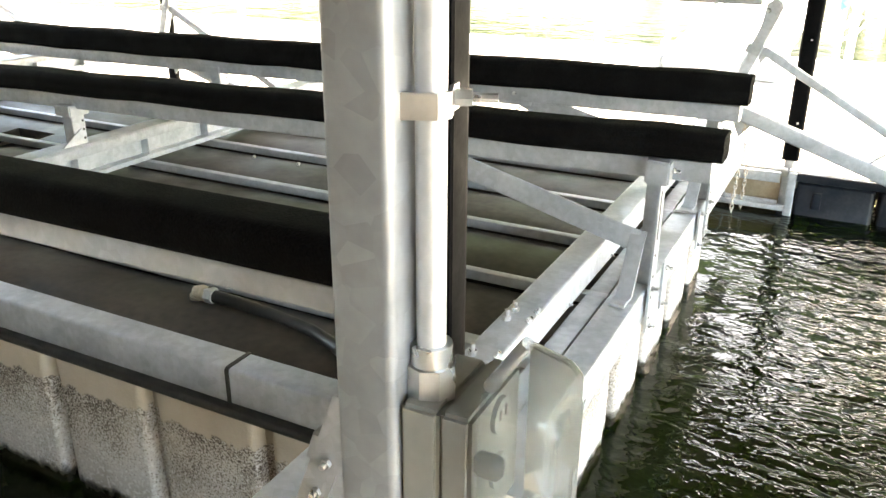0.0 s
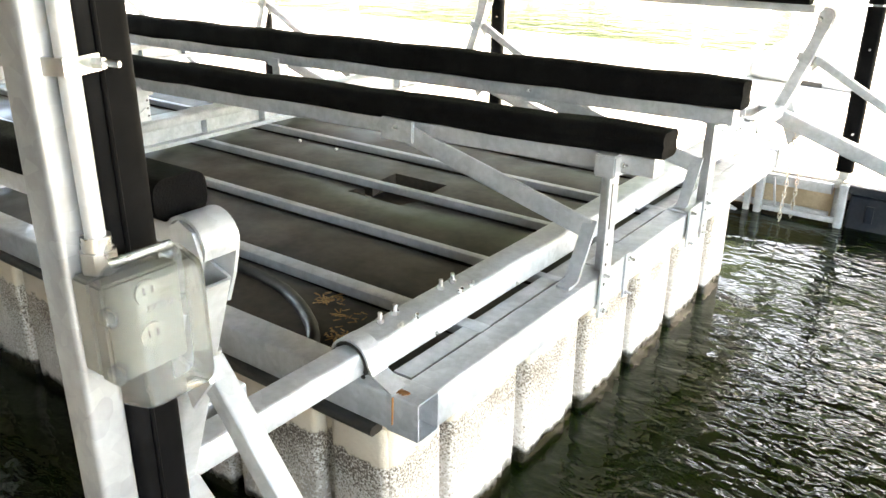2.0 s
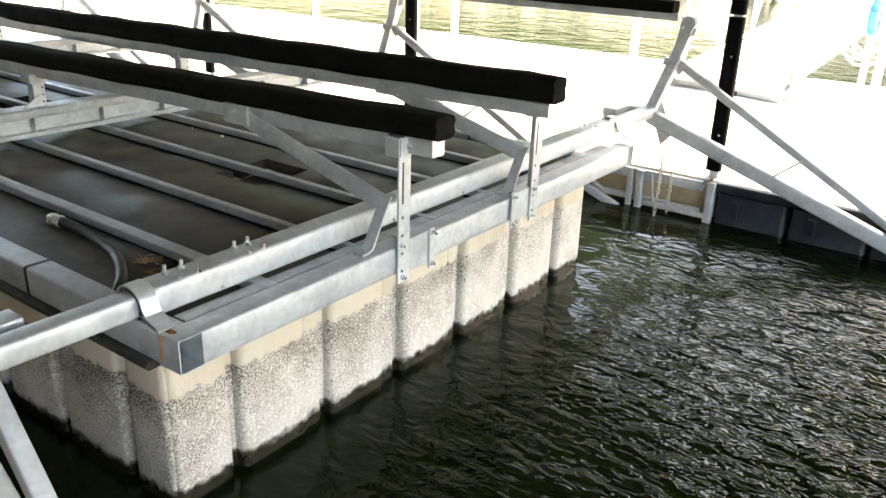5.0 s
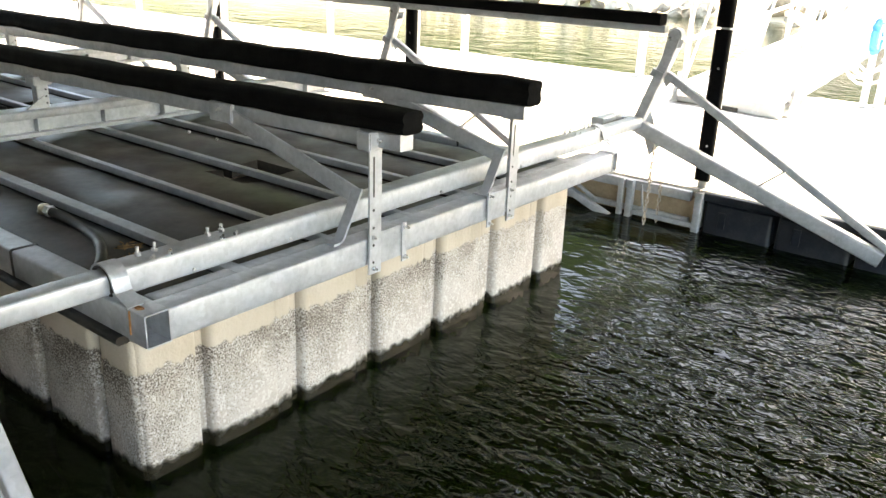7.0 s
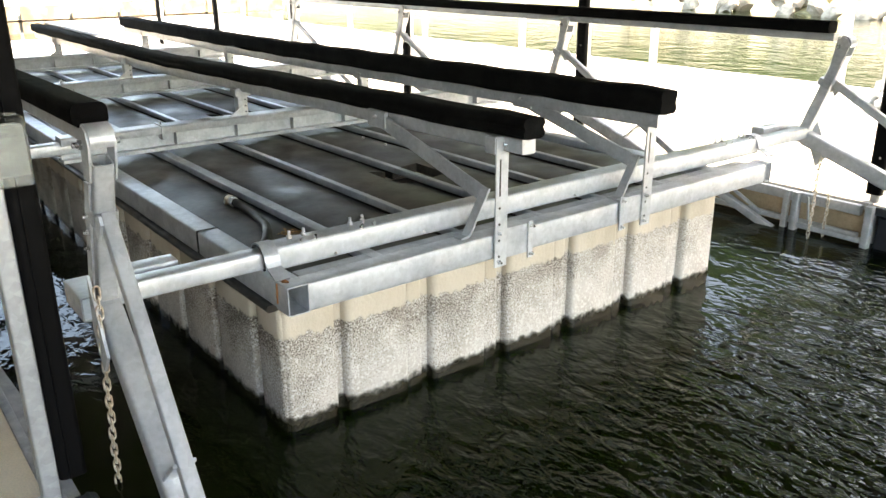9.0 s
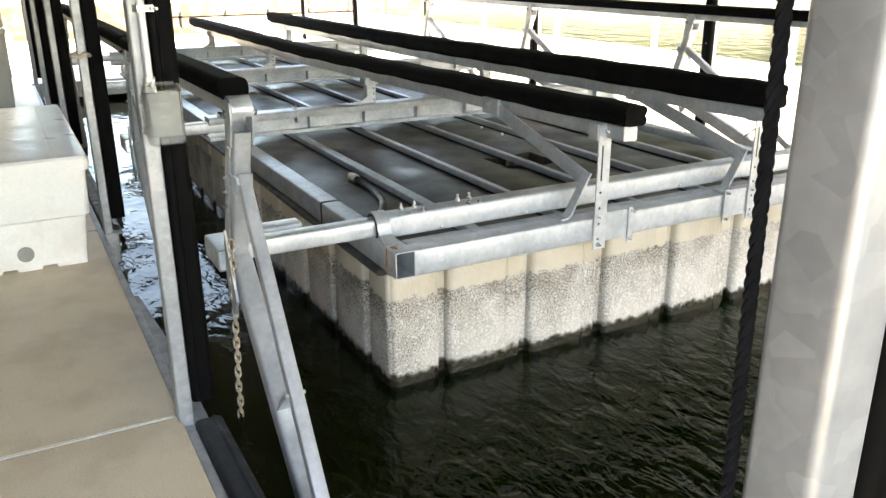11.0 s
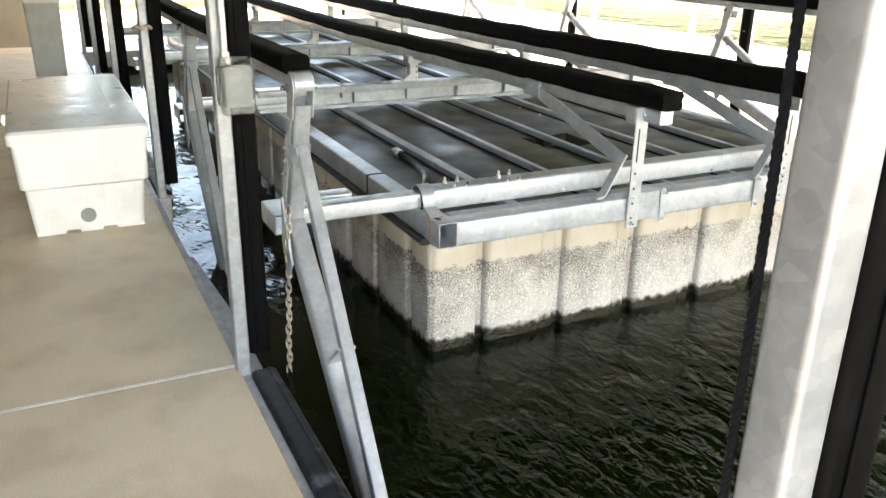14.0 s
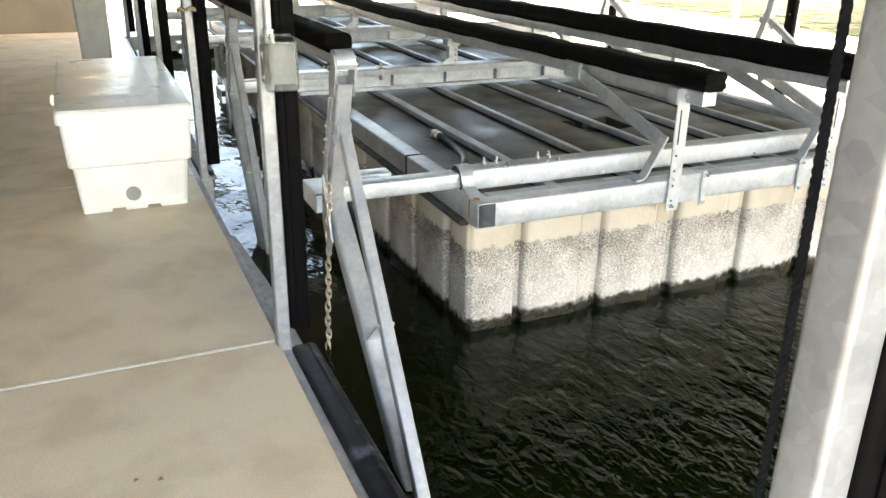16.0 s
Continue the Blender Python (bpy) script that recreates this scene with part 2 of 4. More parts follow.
def make_water_material():
    """Dark green lake water: calm in the lee of the lift, choppier towards the open end of the slip."""
    m = bpy.data.materials.new("green_lake_water")
    m.use_nodes = True
    nt = m.node_tree
    b = nt.nodes["Principled BSDF"]
    geo = nt.nodes.new("ShaderNodeNewGeometry")
    b.inputs["Base Color"].default_value = (0.0038, 0.0074, 0.0006, 1)
    b.inputs["Roughness"].default_value = 0.025
    b.inputs["IOR"].default_value = 1.33
    b.inputs["Specular IOR Level"].default_value = 0.2
    sep = nt.nodes.new("ShaderNodeSeparateXYZ")
    nt.links.new(geo.outputs["Position"], sep.inputs[0])
    gust = nt.nodes.new("ShaderNodeTexNoise")
    gust.inputs["Scale"].default_value = 0.9
    nt.links.new(geo.outputs["Position"], gust.inputs["Vector"])
    shift = nt.nodes.new("ShaderNodeMath")
    shift.operation = "MULTIPLY_ADD"
    shift.inputs[1].default_value = 1.6
    nt.links.new(gust.outputs[0], shift.inputs[0])
    nt.links.new(sep.outputs[0], shift.inputs[2])
    chop = nt.nodes.new("ShaderNodeMapRange")
    for i, v in ((1, 0.9), (2, 2.3), (3, 0.2), (4, 1.45)):
        chop.inputs[i].default_value = v
    nt.links.new(shift.outputs[0], chop.inputs[0])
    last = None
    for scale, dist, stretch, turn, lee in ((1.3, 0.026, 1.5, 0.5, False), (4.6, 0.026, 1.9, 0.75, True), (12.0, 0.010, 1.6, 0.4, True)):
        mp = nt.nodes.new("ShaderNodeMapping")
        mp.inputs["Scale"].default_value = (1.0, stretch, 1.0)
        mp.inputs["Rotation"].default_value = (0, 0, turn)
        nt.links.new(geo.outputs["Position"], mp.inputs["Vector"])
        n = nt.nodes.new("ShaderNodeTexNoise")
        n.inputs["Scale"].default_value, n.inputs["Detail"].default_value, n.inputs["Distortion"].default_value = scale, 2.0, 0.6
        nt.links.new(mp.outputs[0], n.inputs["Vector"])
        bp = nt.nodes.new("ShaderNodeBump")
        bp.inputs["Strength"].default_value, bp.inputs["Distance"].default_value = 0.8, dist
        if lee:
            nt.links.new(chop.outputs[0], bp.inputs["Strength"])
        nt.links.new(n.outputs[0], bp.inputs["Height"])
        if last:
            nt.links.new(last, bp.inputs["Normal"])
        last = bp.outputs[0]
    nt.links.new(last, b.inputs["Normal"])
    return m


def make_clear():
    """Clear plastic: mostly see-through, with a sharp gloss."""
    m = bpy.data.materials.new("clear_polycarbonate")
    m.use_nodes = True
    nt = m.node_tree
    b = nt.nodes["Principled BSDF"]
    b.inputs["Base Color"].default_value = (0.55, 0.57, 0.57, 1)
    b.inputs["Roughness"].default_value = 0.12
    clear = nt.nodes.new("ShaderNodeBsdfTransparent")
    clear.inputs[0].default_value = (0.93, 0.95, 0.95, 1)
    gloss = nt.nodes.new("ShaderNodeBsdfGlossy")
    gloss.inputs["Roughness"].default_value = 0.06
    fres = nt.nodes.new("ShaderNodeFresnel")
    fres.inputs[0].default_value = 1.5
    shine = nt.nodes.new("ShaderNodeMixShader")
    nt.links.new(fres.outputs[0], shine.inputs[0])
    nt.links.new(clear.outputs[0], shine.inputs[1])
    nt.links.new(gloss.outputs[0], shine.inputs[2])
    mx = nt.nodes.new("ShaderNodeMixShader")
    mx.inputs[0].default_value = 0.13
    nt.links.new(shine.outputs[0], mx.inputs[1])
    nt.links.new(b.outputs[0], mx.inputs[2])
    nt.links.new(mx.outputs[0], nt.nodes["Material Output"].inputs["Surface"])
    return m


TANK = make_tank_material()
WATER = make_water_material()
CLEAR = make_clear()

# ---- mesh helpers ----


def rounded_rect(w, h, r, n=3):
    pts = []
    for cx, cy, a0 in ((w / 2 - r, h / 2 - r, 0), (-w / 2 + r, h / 2 - r, 90), (-w / 2 + r, -h / 2 + r, 180), (w / 2 - r, -h / 2 + r, 270)):
        for i in range(n + 1):
            a = radians(a0 + 90 * i / n)
            pts.append((cx + r * math.cos(a), cy + r * math.sin(a)))
    return pts


def frame_along(p0, p1, up=(0, 0, 1)):
    d = (Vector(p1) - Vector(p0)).normalized()
    u = Vector(up)
    if abs(d.dot(u)) > 0.97:
        u = Vector((1, 0, 0))
    side = d.cross(u).normalized()
    u = side.cross(d).normalized()
    return d, side, u


def tube(bm, p0, p1, w, h, r=0.012, wall=0.0, up=(0, 0, 1), n=3):
    """A rectangular bar with rounded edges from p0 to p1, w across and h high; wall > 0 makes it a hollow tube with open ends."""
    d, side, u = frame_along(p0, p1, up)
    outer = rounded_rect(w, h, r, n)
    rings = []
    for p in (Vector(p0), Vector(p1)):
        rings.append([bm.verts.new(p + side * a + u * b) for a, b in outer])
    k = len(outer)
    for i in range(k):
        bm.faces.new((rings[0][i], rings[0][(i + 1) % k], rings[1][(i + 1) % k], rings[1][i]))
    if wall:
        inner = rounded_rect(w - 2 * wall, h - 2 * wall, max(0.002, r - wall), n)
        ins = [[bm.verts.new(p + side * a + u * b) for a, b in inner] for p in (Vector(p0), Vector(p1))]
        for i in range(k):
            j = (i + 1) % k
            bm.faces.new((ins[0][j], ins[0][i], ins[1][i], ins[1][j]))
            bm.faces.new((rings[0][j], rings[0][i], ins[0][i], ins[0][j]))
            bm.faces.new((rings[1][i], rings[1][j], ins[1][j], ins[1][i]))
    else:
        bm.faces.new(rings[0][::-1])
        bm.faces.new(rings[1])
    return bm


def box(bm, lo, hi, bevel=0.0, seg=2):
    lo, hi = Vector(lo), Vector(hi)
    res = bmesh.ops.create_cube(bm, size=1.0, matrix=Matrix.Translation((lo + hi) / 2) @ Matrix.Diagonal((*(hi - lo), 1)))
    if bevel:
        edges = list({e for v in res["verts"] for e in v.link_edges})
        bmesh.ops.bevel(bm, geom=edges, offset=bevel, segments=seg, affect="EDGES", clamp_overlap=True)
    return bm


def rod(bm, p0, p1, r, n=14, r1=None):
    d, side, u = frame_along(p0, p1)
    rings = []
    for p, rr in ((Vector(p0), r), (Vector(p1), r if r1 is None else r1)):
        rings.append([bm.verts.new(p + side * rr * math.cos(2 * math.pi * i / n) + u * rr * math.sin(2 * math.pi * i / n)) for i in range(n)])
    for i in range(n):
        bm.faces.new((rings[0][i], rings[0][(i + 1) % n], rings[1][(i + 1) % n], rings[1][i]))
    bm.faces.new(rings[0][::-1])
    bm.faces.new(rings[1])
    return bm


def sweep(bm, pts, r, n=10):
    pts = [Vector(p) for p in pts]
    rings = []
    for i, p in enumerate(pts):
        d = (pts[min(i + 1, len(pts) - 1)] - pts[max(i - 1, 0)]).normalized()
        ref = Vector((0, 0, 1)) if abs(d.z) < 0.9 else Vector((1, 0, 0))
        s = d.cross(ref).normalized()
        u = s.cross(d)
        rings.append([bm.verts.new(p + s * r * math.cos(2 * math.pi * k / n) + u * r * math.sin(2 * math.pi * k / n)) for k in range(n)])
    for a, b in zip(rings, rings[1:]):
        for k in range(n):
            bm.faces.new((a[k], a[(k + 1) % n], b[(k + 1) % n], b[k]))
    bm.faces.new(rings[0][::-1])
    bm.faces.new(rings[-1])
    return bm


def bolt(bm, p, axis, r=0.011, h=0.02):
    """A hexagon nut with the end of its stud."""
    p, a = Vector(p), Vector(axis).normalized()
    rod(bm, p, p + a * h * 0.6, r, 6)
    rod(bm, p + a * h * 0.6, p + a * h * 1.5, r * 0.55, 8)
    return bm


def plate(bm, corners, thick, normal):
    """A flat plate with the given outline, thick along normal."""
    nv = Vector(normal).normalized() * thick
    a = [bm.verts.new(Vector(c)) for c in corners]
    b = [bm.verts.new(Vector(c) + nv) for c in corners]
    k = len(a)
    bm.faces.new(a[::-1])
    bm.faces.new(b)
    for i in range(k):
        bm.faces.new((a[i], a[(i + 1) % k], b[(i + 1) % k], b[i]))
    return bm


def ribbon(bm, pts, across, width, thick):
    """A bent flat strap along pts, width wide along across."""
    pts = [Vector(p) for p in pts]
    ac = Vector(across).normalized() * width / 2
    rings = []
    for i, p in enumerate(pts):
        d = (pts[min(i + 1, len(pts) - 1)] - pts[max(i - 1, 0)]).normalized()
        nv = d.cross(ac).normalized() * thick / 2
        rings.append([bm.verts.new(q) for q in (p - ac - nv, p + ac - nv, p + ac + nv, p - ac + nv)])
    for r0, r1 in zip(rings, rings[1:]):
        for k in range(4):
            bm.faces.new((r0[k], r0[(k + 1) % 4], r1[(k + 1) % 4], r1[k]))
    bm.faces.new(rings[0][::-1])
    bm.faces.new(rings[-1])
    return bm


def finish(bm, name, mat, smooth=True):
    bmesh.ops.recalc_face_normals(bm, faces=bm.faces[:])
    me = bpy.data.meshes.new(name)
    bm.to_mesh(me)
    bm.free()
    me.materials.append(mat)
    if smooth:
        me.polygons.foreach_set("use_smooth", [True] * len(me.polygons))
        me.set_sharp_from_angle(angle=radians(35))
    return me


def part(name, bm, mat, parent, label="", smooth=True):
    ob = new(name, finish(bm, name, mat, smooth))
    ob.parent = parent
    if label:
        ob["label"] = label
    return ob


def thing(name, label, category, at=(0, 0, 0), group="", kind=""):
    ob = new(name)
    ob.location = at
    ob.empty_display_size = 0.1
    return tagged(ob, label, category, group, kind)


def solid(name, bm, mat, label, category, group="", kind="", smooth=True):
    return tagged(new(name, finish(bm, name, mat, smooth)), label, category, group, kind)


B = bmesh.new


def stud(parent, p, axis, r=0.011, h=0.02):
    """One bolt as a part of its own."""
    return part("bolt", bolt(B(), p, axis, r, h), STEEL, parent)


def beam(name, p0, p1, w, h, r, mat, parent, label="", wall=0.0, up=(0, 0, 1)):
    """One straight bar as a part of its own."""
    return part(name, tube(B(), p0, p1, w, h, r, wall=wall, up=up), mat, parent, label)


WATER_Z = -0.285
EDGE = 1.25          # edge of the near walkway
FAR = 6.38           # slip-side edge of the far walkway
BAYS = (0.0, -2.42, -4.84, -7.26)

# ---- the setting ----
bm = B()
bmesh.ops.create_grid(bm, x_segments=2, y_segments=2, size=400, matrix=Matrix.Translation((0, 0, WATER_Z)))
solid("water", bm, WATER, "dark green rippled lake water under the dock", "water", kind="structure")

bm = B()
tube(bm, (-24, -0.65, -0.14), (9, -0.65, -0.14), 3.78, 0.2, 0.01)
deck = solid("pavement_near", bm, CONCRETE, "tan concrete walkway along the boat slip, shaded", "walkway", kind="structure")
PANEL = 2.44
for i in range(-9, 4):
    x0 = 0.40 + i * PANEL
    bm = B()
    box(bm, (x0 + 0.004, -2.5, -0.05), (x0 + PANEL - 0.004, EDGE, 0.0), 0.006, 2)
    part("panel", bm, CONCRETE, deck)
for i in (-3, -2, -1, 0, 1):
    x0 = 0.40 + i * PANEL
    beam("joint_sealant", (x0, -2.5, -0.006), (x0, EDGE, -0.006), 0.010, 0.016, 0.003, CONCRETE_PALE, deck, "pale joint sealant")
bm = B()
tube(bm, (-24, EDGE + 0.02, -0.10), (9, EDGE + 0.02, -0.10), 0.036, 0.16, 0.006)
part("edge_channel", bm, ZINC_DULL, deck, "galvanized steel edge channel")

bm = B()
tube(bm, (-40, 9.15, -0.14), (25, 9.15, -0.14), 4.7, 0.2, 0.01)
far_deck = solid("pavement_far", bm, CONCRETE_PALE, "pale sunlit concrete walkway across the slip", "walkway", kind="structure")
for i in range(-14, 9):
    bm = B()
    box(bm, (0.42 + i * 2.7 + 0.005, FAR, -0.05), (0.42 + (i + 1) * 2.7 - 0.005, 11.5, 0.0), 0.006, 2)
    part("panel", bm, CONCRETE_PALE, far_deck)
beam("edge_rail", (-14, FAR - 0.02, -0.05), (0.38, FAR - 0.02, -0.05), 0.04, 0.07, 0.006, ZINC, far_deck, "galvanized edge rail")
beam("edge_rail", (-14, FAR - 0.02, -0.23), (0.38, FAR - 0.02, -0.23), 0.03, 0.04, 0.004, ZINC, far_deck, "galvanized edge rail")
bm = B()
box(bm, (-14, FAR + 0.06, -0.45), (0.40, FAR + 0.3, -0.06), 0.02)
part("tan_float", bm, TAN, far_deck, "weathered tan plastic float side")

bm = B()
box(bm, (-16.5, EDGE - 3.7, -0.22), (-9.3, FAR + 0.02, -0.004), 0.01)
solid("pavement_end", bm, CONCRETE_PALE, "pale sunlit walkway closing the slip's far end", "walkway", kind="structure")

# ---- the floating boat lift ----
lift = thing("boat_lift", "floating boat lift, galvanized frame on scummy tan plastic tanks", "boat lift", (0, 0, 0))
Y0, Y1 = 2.21, 5.06          # sides of the tanks
TOP = 0.37
BACK = -7.5

# tanks: one long ribbed block a row, with grooves down the front and the sides
ROWS_Y = [2.21] + [2.66 + 0.468 * i for i in range(5)] + [5.06]


def tank_row(y0, y1, side_near, side_far):
    """A tank along x; its front and outer sides are set with proud panels between grooves."""
    bm = B()
    box(bm, (BACK, y0 + (0.035 if side_near else 0.0), -0.6), (0.085, y1 - (0.035 if side_far else 0.0), 0.275))
    return bm


for i, (a, b) in enumerate(zip(ROWS_Y, ROWS_Y[1:])):
    part("tank", tank_row(a + 0.002, b - 0.002, i == 0, i == len(ROWS_Y) - 2), TANK, lift)


def proud_panel(u0, u1, axis, plane, out, z0=-0.6, z1=0.272):
    """A moulded panel with rounded corners that stands out from the tank face; slightly narrower at the top."""
    bm = B()
    n = 4
    pts = rounded_rect(u1 - u0, 0.10, 0.03, n)
    rings = []
    for z, k in ((z0, 1.0), (z1 - 0.03, 0.97), (z1 - 0.008, 0.955), (z1, 0.92)):
        ring = []
        for p, q in pts:
            u, v = (u0 + u1) / 2 + p * k, plane + out * (q * k)
            ring.append(bm.verts.new((v, u, z) if axis == "x" else (u, v, z)))
        rings.append(ring)
    k = len(pts)
    for r0, r1 in zip(rings, rings[1:]):
        for i in range(k):
            bm.faces.new((r0[i], r0[(i + 1) % k], r1[(i + 1) % k], r1[i]))
    bm.faces.new(rings[-1])
    return bm


GROOVES = [2.21, 2.475, 2.925, 3.375, 3.83, 4.29, 4.75, 5.06]
for a, b in zip(GROOVES, GROOVES[1:]):
    wide = b - a > 0.4
    part("tank_panel", proud_panel(a + (0.0 if a == 2.21 else 0.020), b - (0.105 if wide else 0.020), "x", 0.085, 1), TANK, lift)
    if wide:
        part("tank_rib", proud_panel(b - 0.125, b - 0.020, "x", 0.070, 1, -0.6, 0.262), TANK, lift)
edges = [0.125, -0.12] + [-0.12 - 0.43 * k for k in range(1, 18)]
for x1, x0 in zip(edges, edges[1:]):
    first = x1 > 0.1
    part("tank_panel", proud_panel(x0 + 0.02, x1 - (0.0 if first else 0.02), "y", Y0 + 0.04, -1, -0.6, 0.255), TANK, lift)
    part("tank_panel", proud_panel(x0 + 0.02, x1 - (0.0 if first else 0.02), "y", Y1 - 0.04, 1, -0.6, 0.255), TANK, lift)

# black top decks, domed a little, with a hand hole in one row
HOLES = ((-1.18, -0.84), (-3.64, -3.30), (-6.06, -5.72))


def top_deck(y0, y1, hole=None):
    bm = B()
    nx, ny = 96, 7
    x0, x1 = BACK, 0.10
    grid = []
    for i in range(nx + 1):
        x = x0 + (x1 - x0) * i / nx
        row = []
        for j in range(ny + 1):
            v = j / ny
            y = y0 + (y1 - y0) * v
            lift_z = 0.02 * (math.sin(math.pi * v) ** 0.5 if 0 < v < 1 else 0)
            lift_z += 0.006 * noise.noise(Vector((x * 1.7, y * 2.3, 3.1)))
            row.append(bm.verts.new((x, y, TOP - 0.02 + lift_z)))
        grid.append(row)
    for i in range(nx):
        for j in range(ny):
            cx, cy = (grid[i][j].co + grid[i + 1][j + 1].co)[:2]
            cx, cy = cx / 2, cy / 2
            if hole and any(a < cx < b for a, b in HOLES) and hole[0] < cy < hole[1]:
                continue
            bm.faces.new((grid[i][j], grid[i + 1][j], grid[i + 1][j + 1], grid[i][j + 1]))
    ext = bmesh.ops.extrude_face_region(bm, geom=bm.faces[:])
    for v in [g for g in ext["geom"] if isinstance(g, bmesh.types.BMVert)]:
        v.co.z -= 0.055
    return bm


for i, (a, b) in enumerate(zip(ROWS_Y, ROWS_Y[1:])):
    hole = {2: (3.43, 3.6), 3: (3.6, 3.82)}.get(i)
    part("top_deck", top_deck(a + (0.1 if i == 0 else 0.028), b - (0.1 if i == 5 else 0.028), hole), BLACK_PLASTIC, lift, "black moulded plastic tank top, dusty")
for a, b in HOLES:
    part("hand_hole_floor", box(B(), (a - 0.02, 3.44, 0.276), (b + 0.02, 3.9, 0.28)), BLACK_PLASTIC, lift)

# galvanized strips between the decks
for y in ROWS_Y[1:-1]:
    bm = B()
    wide = 0.036 if y > 2.7 else 0.06
    tube(bm, (BACK, y, TOP + 0.004), (0.14, y, TOP + 0.004), wide, 0.036, 0.004)
    part("deck_strip", bm, ZINC, lift)

# perimeter frame
bm = B()
tube(bm, (0.19, 2.282, 0.338), (0.19, 5.348, 0.338), 0.10, 0.115, 0.010)
part("front_beam", bm, ZINC, lift, "galvanized front beam")
for y in (2.2355, 5.3795):
    beam("rail_end", (0.139, y, 0.340), (0.2435, y, 0.340), 0.092 if y < 3 else 0.062, 0.118, 0.006, ZINC, lift, wall=0.005)
for y in (2.245, 5.02):
    bm = B()
    tube(bm, (0.138, y, 0.335), (BACK, y, 0.335), 0.10, 0.112, 0.010, wall=0.006)
    rail = part("side_rail", bm, ZINC, lift)
    for xb in (-0.645, -3.2, -5.6):
        beam("joint_band", (xb - 0.006, y, 0.335), (xb + 0.006, y, 0.335), 0.108, 0.120, 0.012, RUBBER_AND_HOLES, rail, "black strap at the rail joint")
    bm = B()
    tube(bm, (0.10, y - 0.045, 0.268), (BACK, y - 0.045, 0.268), 0.07, 0.03, 0.012)
    part("rubber_edge", bm, RUBBER_AND_HOLES, rail, "black rubber edge under the rail")
bm = B()
tube(bm, (BACK, 2.19, 0.335), (BACK, 5.2, 0.335), 0.10, 0.112, 0.012, wall=0.006)
part("rear_beam", bm, ZINC, lift)


def i_profile(x, z, y0, y1):
    """An I-shaped beam along y with a rounded top cap."""
    bm = B()
    pts = [(-0.065, -0.085), (0.065, -0.085), (0.065, -0.063), (0.010, -0.063), (0.010, 0.018), (0.062, 0.020), (0.065, 0.030), (0.065, 0.060), (0.055, 0.070),
           (-0.055, 0.070), (-0.065, 0.060), (-0.065, 0.030), (-0.062, 0.020), (-0.010, 0.018), (-0.010, -0.063), (-0.065, -0.063)]
    r0 = [bm.verts.new((x + p, y0, z + q)) for p, q in pts]
    r1 = [bm.verts.new((x + p, y1, z + q)) for p, q in pts]
    for k in range(len(pts)):
        m = (k + 1) % len(pts)
        bm.faces.new((r0[k], r0[m], r1[m], r1[k]))
    bm.faces.new(r0[::-1])
    bm.faces.new(r1)
    return bm


def cross_tube(x, first):
    """A torque tube across the lift with its thinner ends, sleeves, straps and bolts."""
    z = 0.452 if first else 0.49
    if first:
        body = beam("cross_beam", (x, 2.215, z), (x, 5.53, z), 0.105, 0.098, 0.014, ZINC, lift, wall=0.006)
    else:
        body = part("cross_beam", i_profile(x, z, 2.05, 5.5), ZINC, lift)
        for k in range(7):
            y = 2.75 + 0.42 * k
            beam("web_rib", (x + 0.035, y, z - 0.06), (x + 0.035, y, z + 0.018), 0.008, 0.05, 0.001, ZINC, body, up=(1, 0, 0))
        for y in (2.28, 2.66):
            beam("band_clamp", (x, y - 0.008, z + 0.03), (x, y + 0.008, z + 0.03), 0.142, 0.092, 0.012, ZINC, body)
            stud(body, (x + 0.03, y, z + 0.075), (0, 0, 1), 0.010, 0.02)
    beam("stub_tube", (x, 1.60, z), (x, 2.24, z), 0.082, 0.074, 0.012, ZINC, body)
    beam("stub_tube", (x, 5.50, z), (x, 6.12, z), 0.082, 0.074, 0.012, ZINC, body)
    if first:
        for y in (2.335, 2.40, 2.62, 2.68, 5.18, 5.24, 5.42, 5.47):
            stud(body, (x - 0.02, y, z + 0.048), (0, 0, 1), 0.012, 0.022)
            stud(body, (x + 0.035, y + 0.02, z + 0.042), (0.5, 0, 1), 0.010, 0.016)
        for y in (2.5, 2.95, 3.4, 3.9, 4.6):
            stud(body, (x + 0.052, y, z - 0.03), (1, 0, 0), 0.007, 0.008)
        for y, s in ((2.215, -1), (5.53, 1)):
            pts = [(x + 0.066 * math.cos(radians(t)), y, z + 0.062 * math.sin(radians(t))) for t in range(200, -5, -14)]
            part("pivot_strap", ribbon(B(), pts + [(x + 0.08, y, z - 0.02), (x + 0.145, y, 0.402)], (0, 1, 0), 0.062, 0.007), ZINC, body)
            part("rubber_bush", sweep(B(), [(x + 0.057 * math.cos(radians(t)), y + 0.026 * s, z + 0.054 * math.sin(radians(t))) for t in range(-40, 221, 20)], 0.007, 8), RUBBER_AND_HOLES, body, "black rubber bush")
    return body


for k, x in enumerate(BAYS):
    cross_tube(x + 0.015, k == 0)

# flat ledge behind the front beam under the cross tube
bm = B()
tube(bm, (0.103, 2.30, 0.379), (0.103, 5.3, 0.379), 0.064, 0.022, 0.003)
part("ledge_bar", bm, ZINC_DULL, lift)


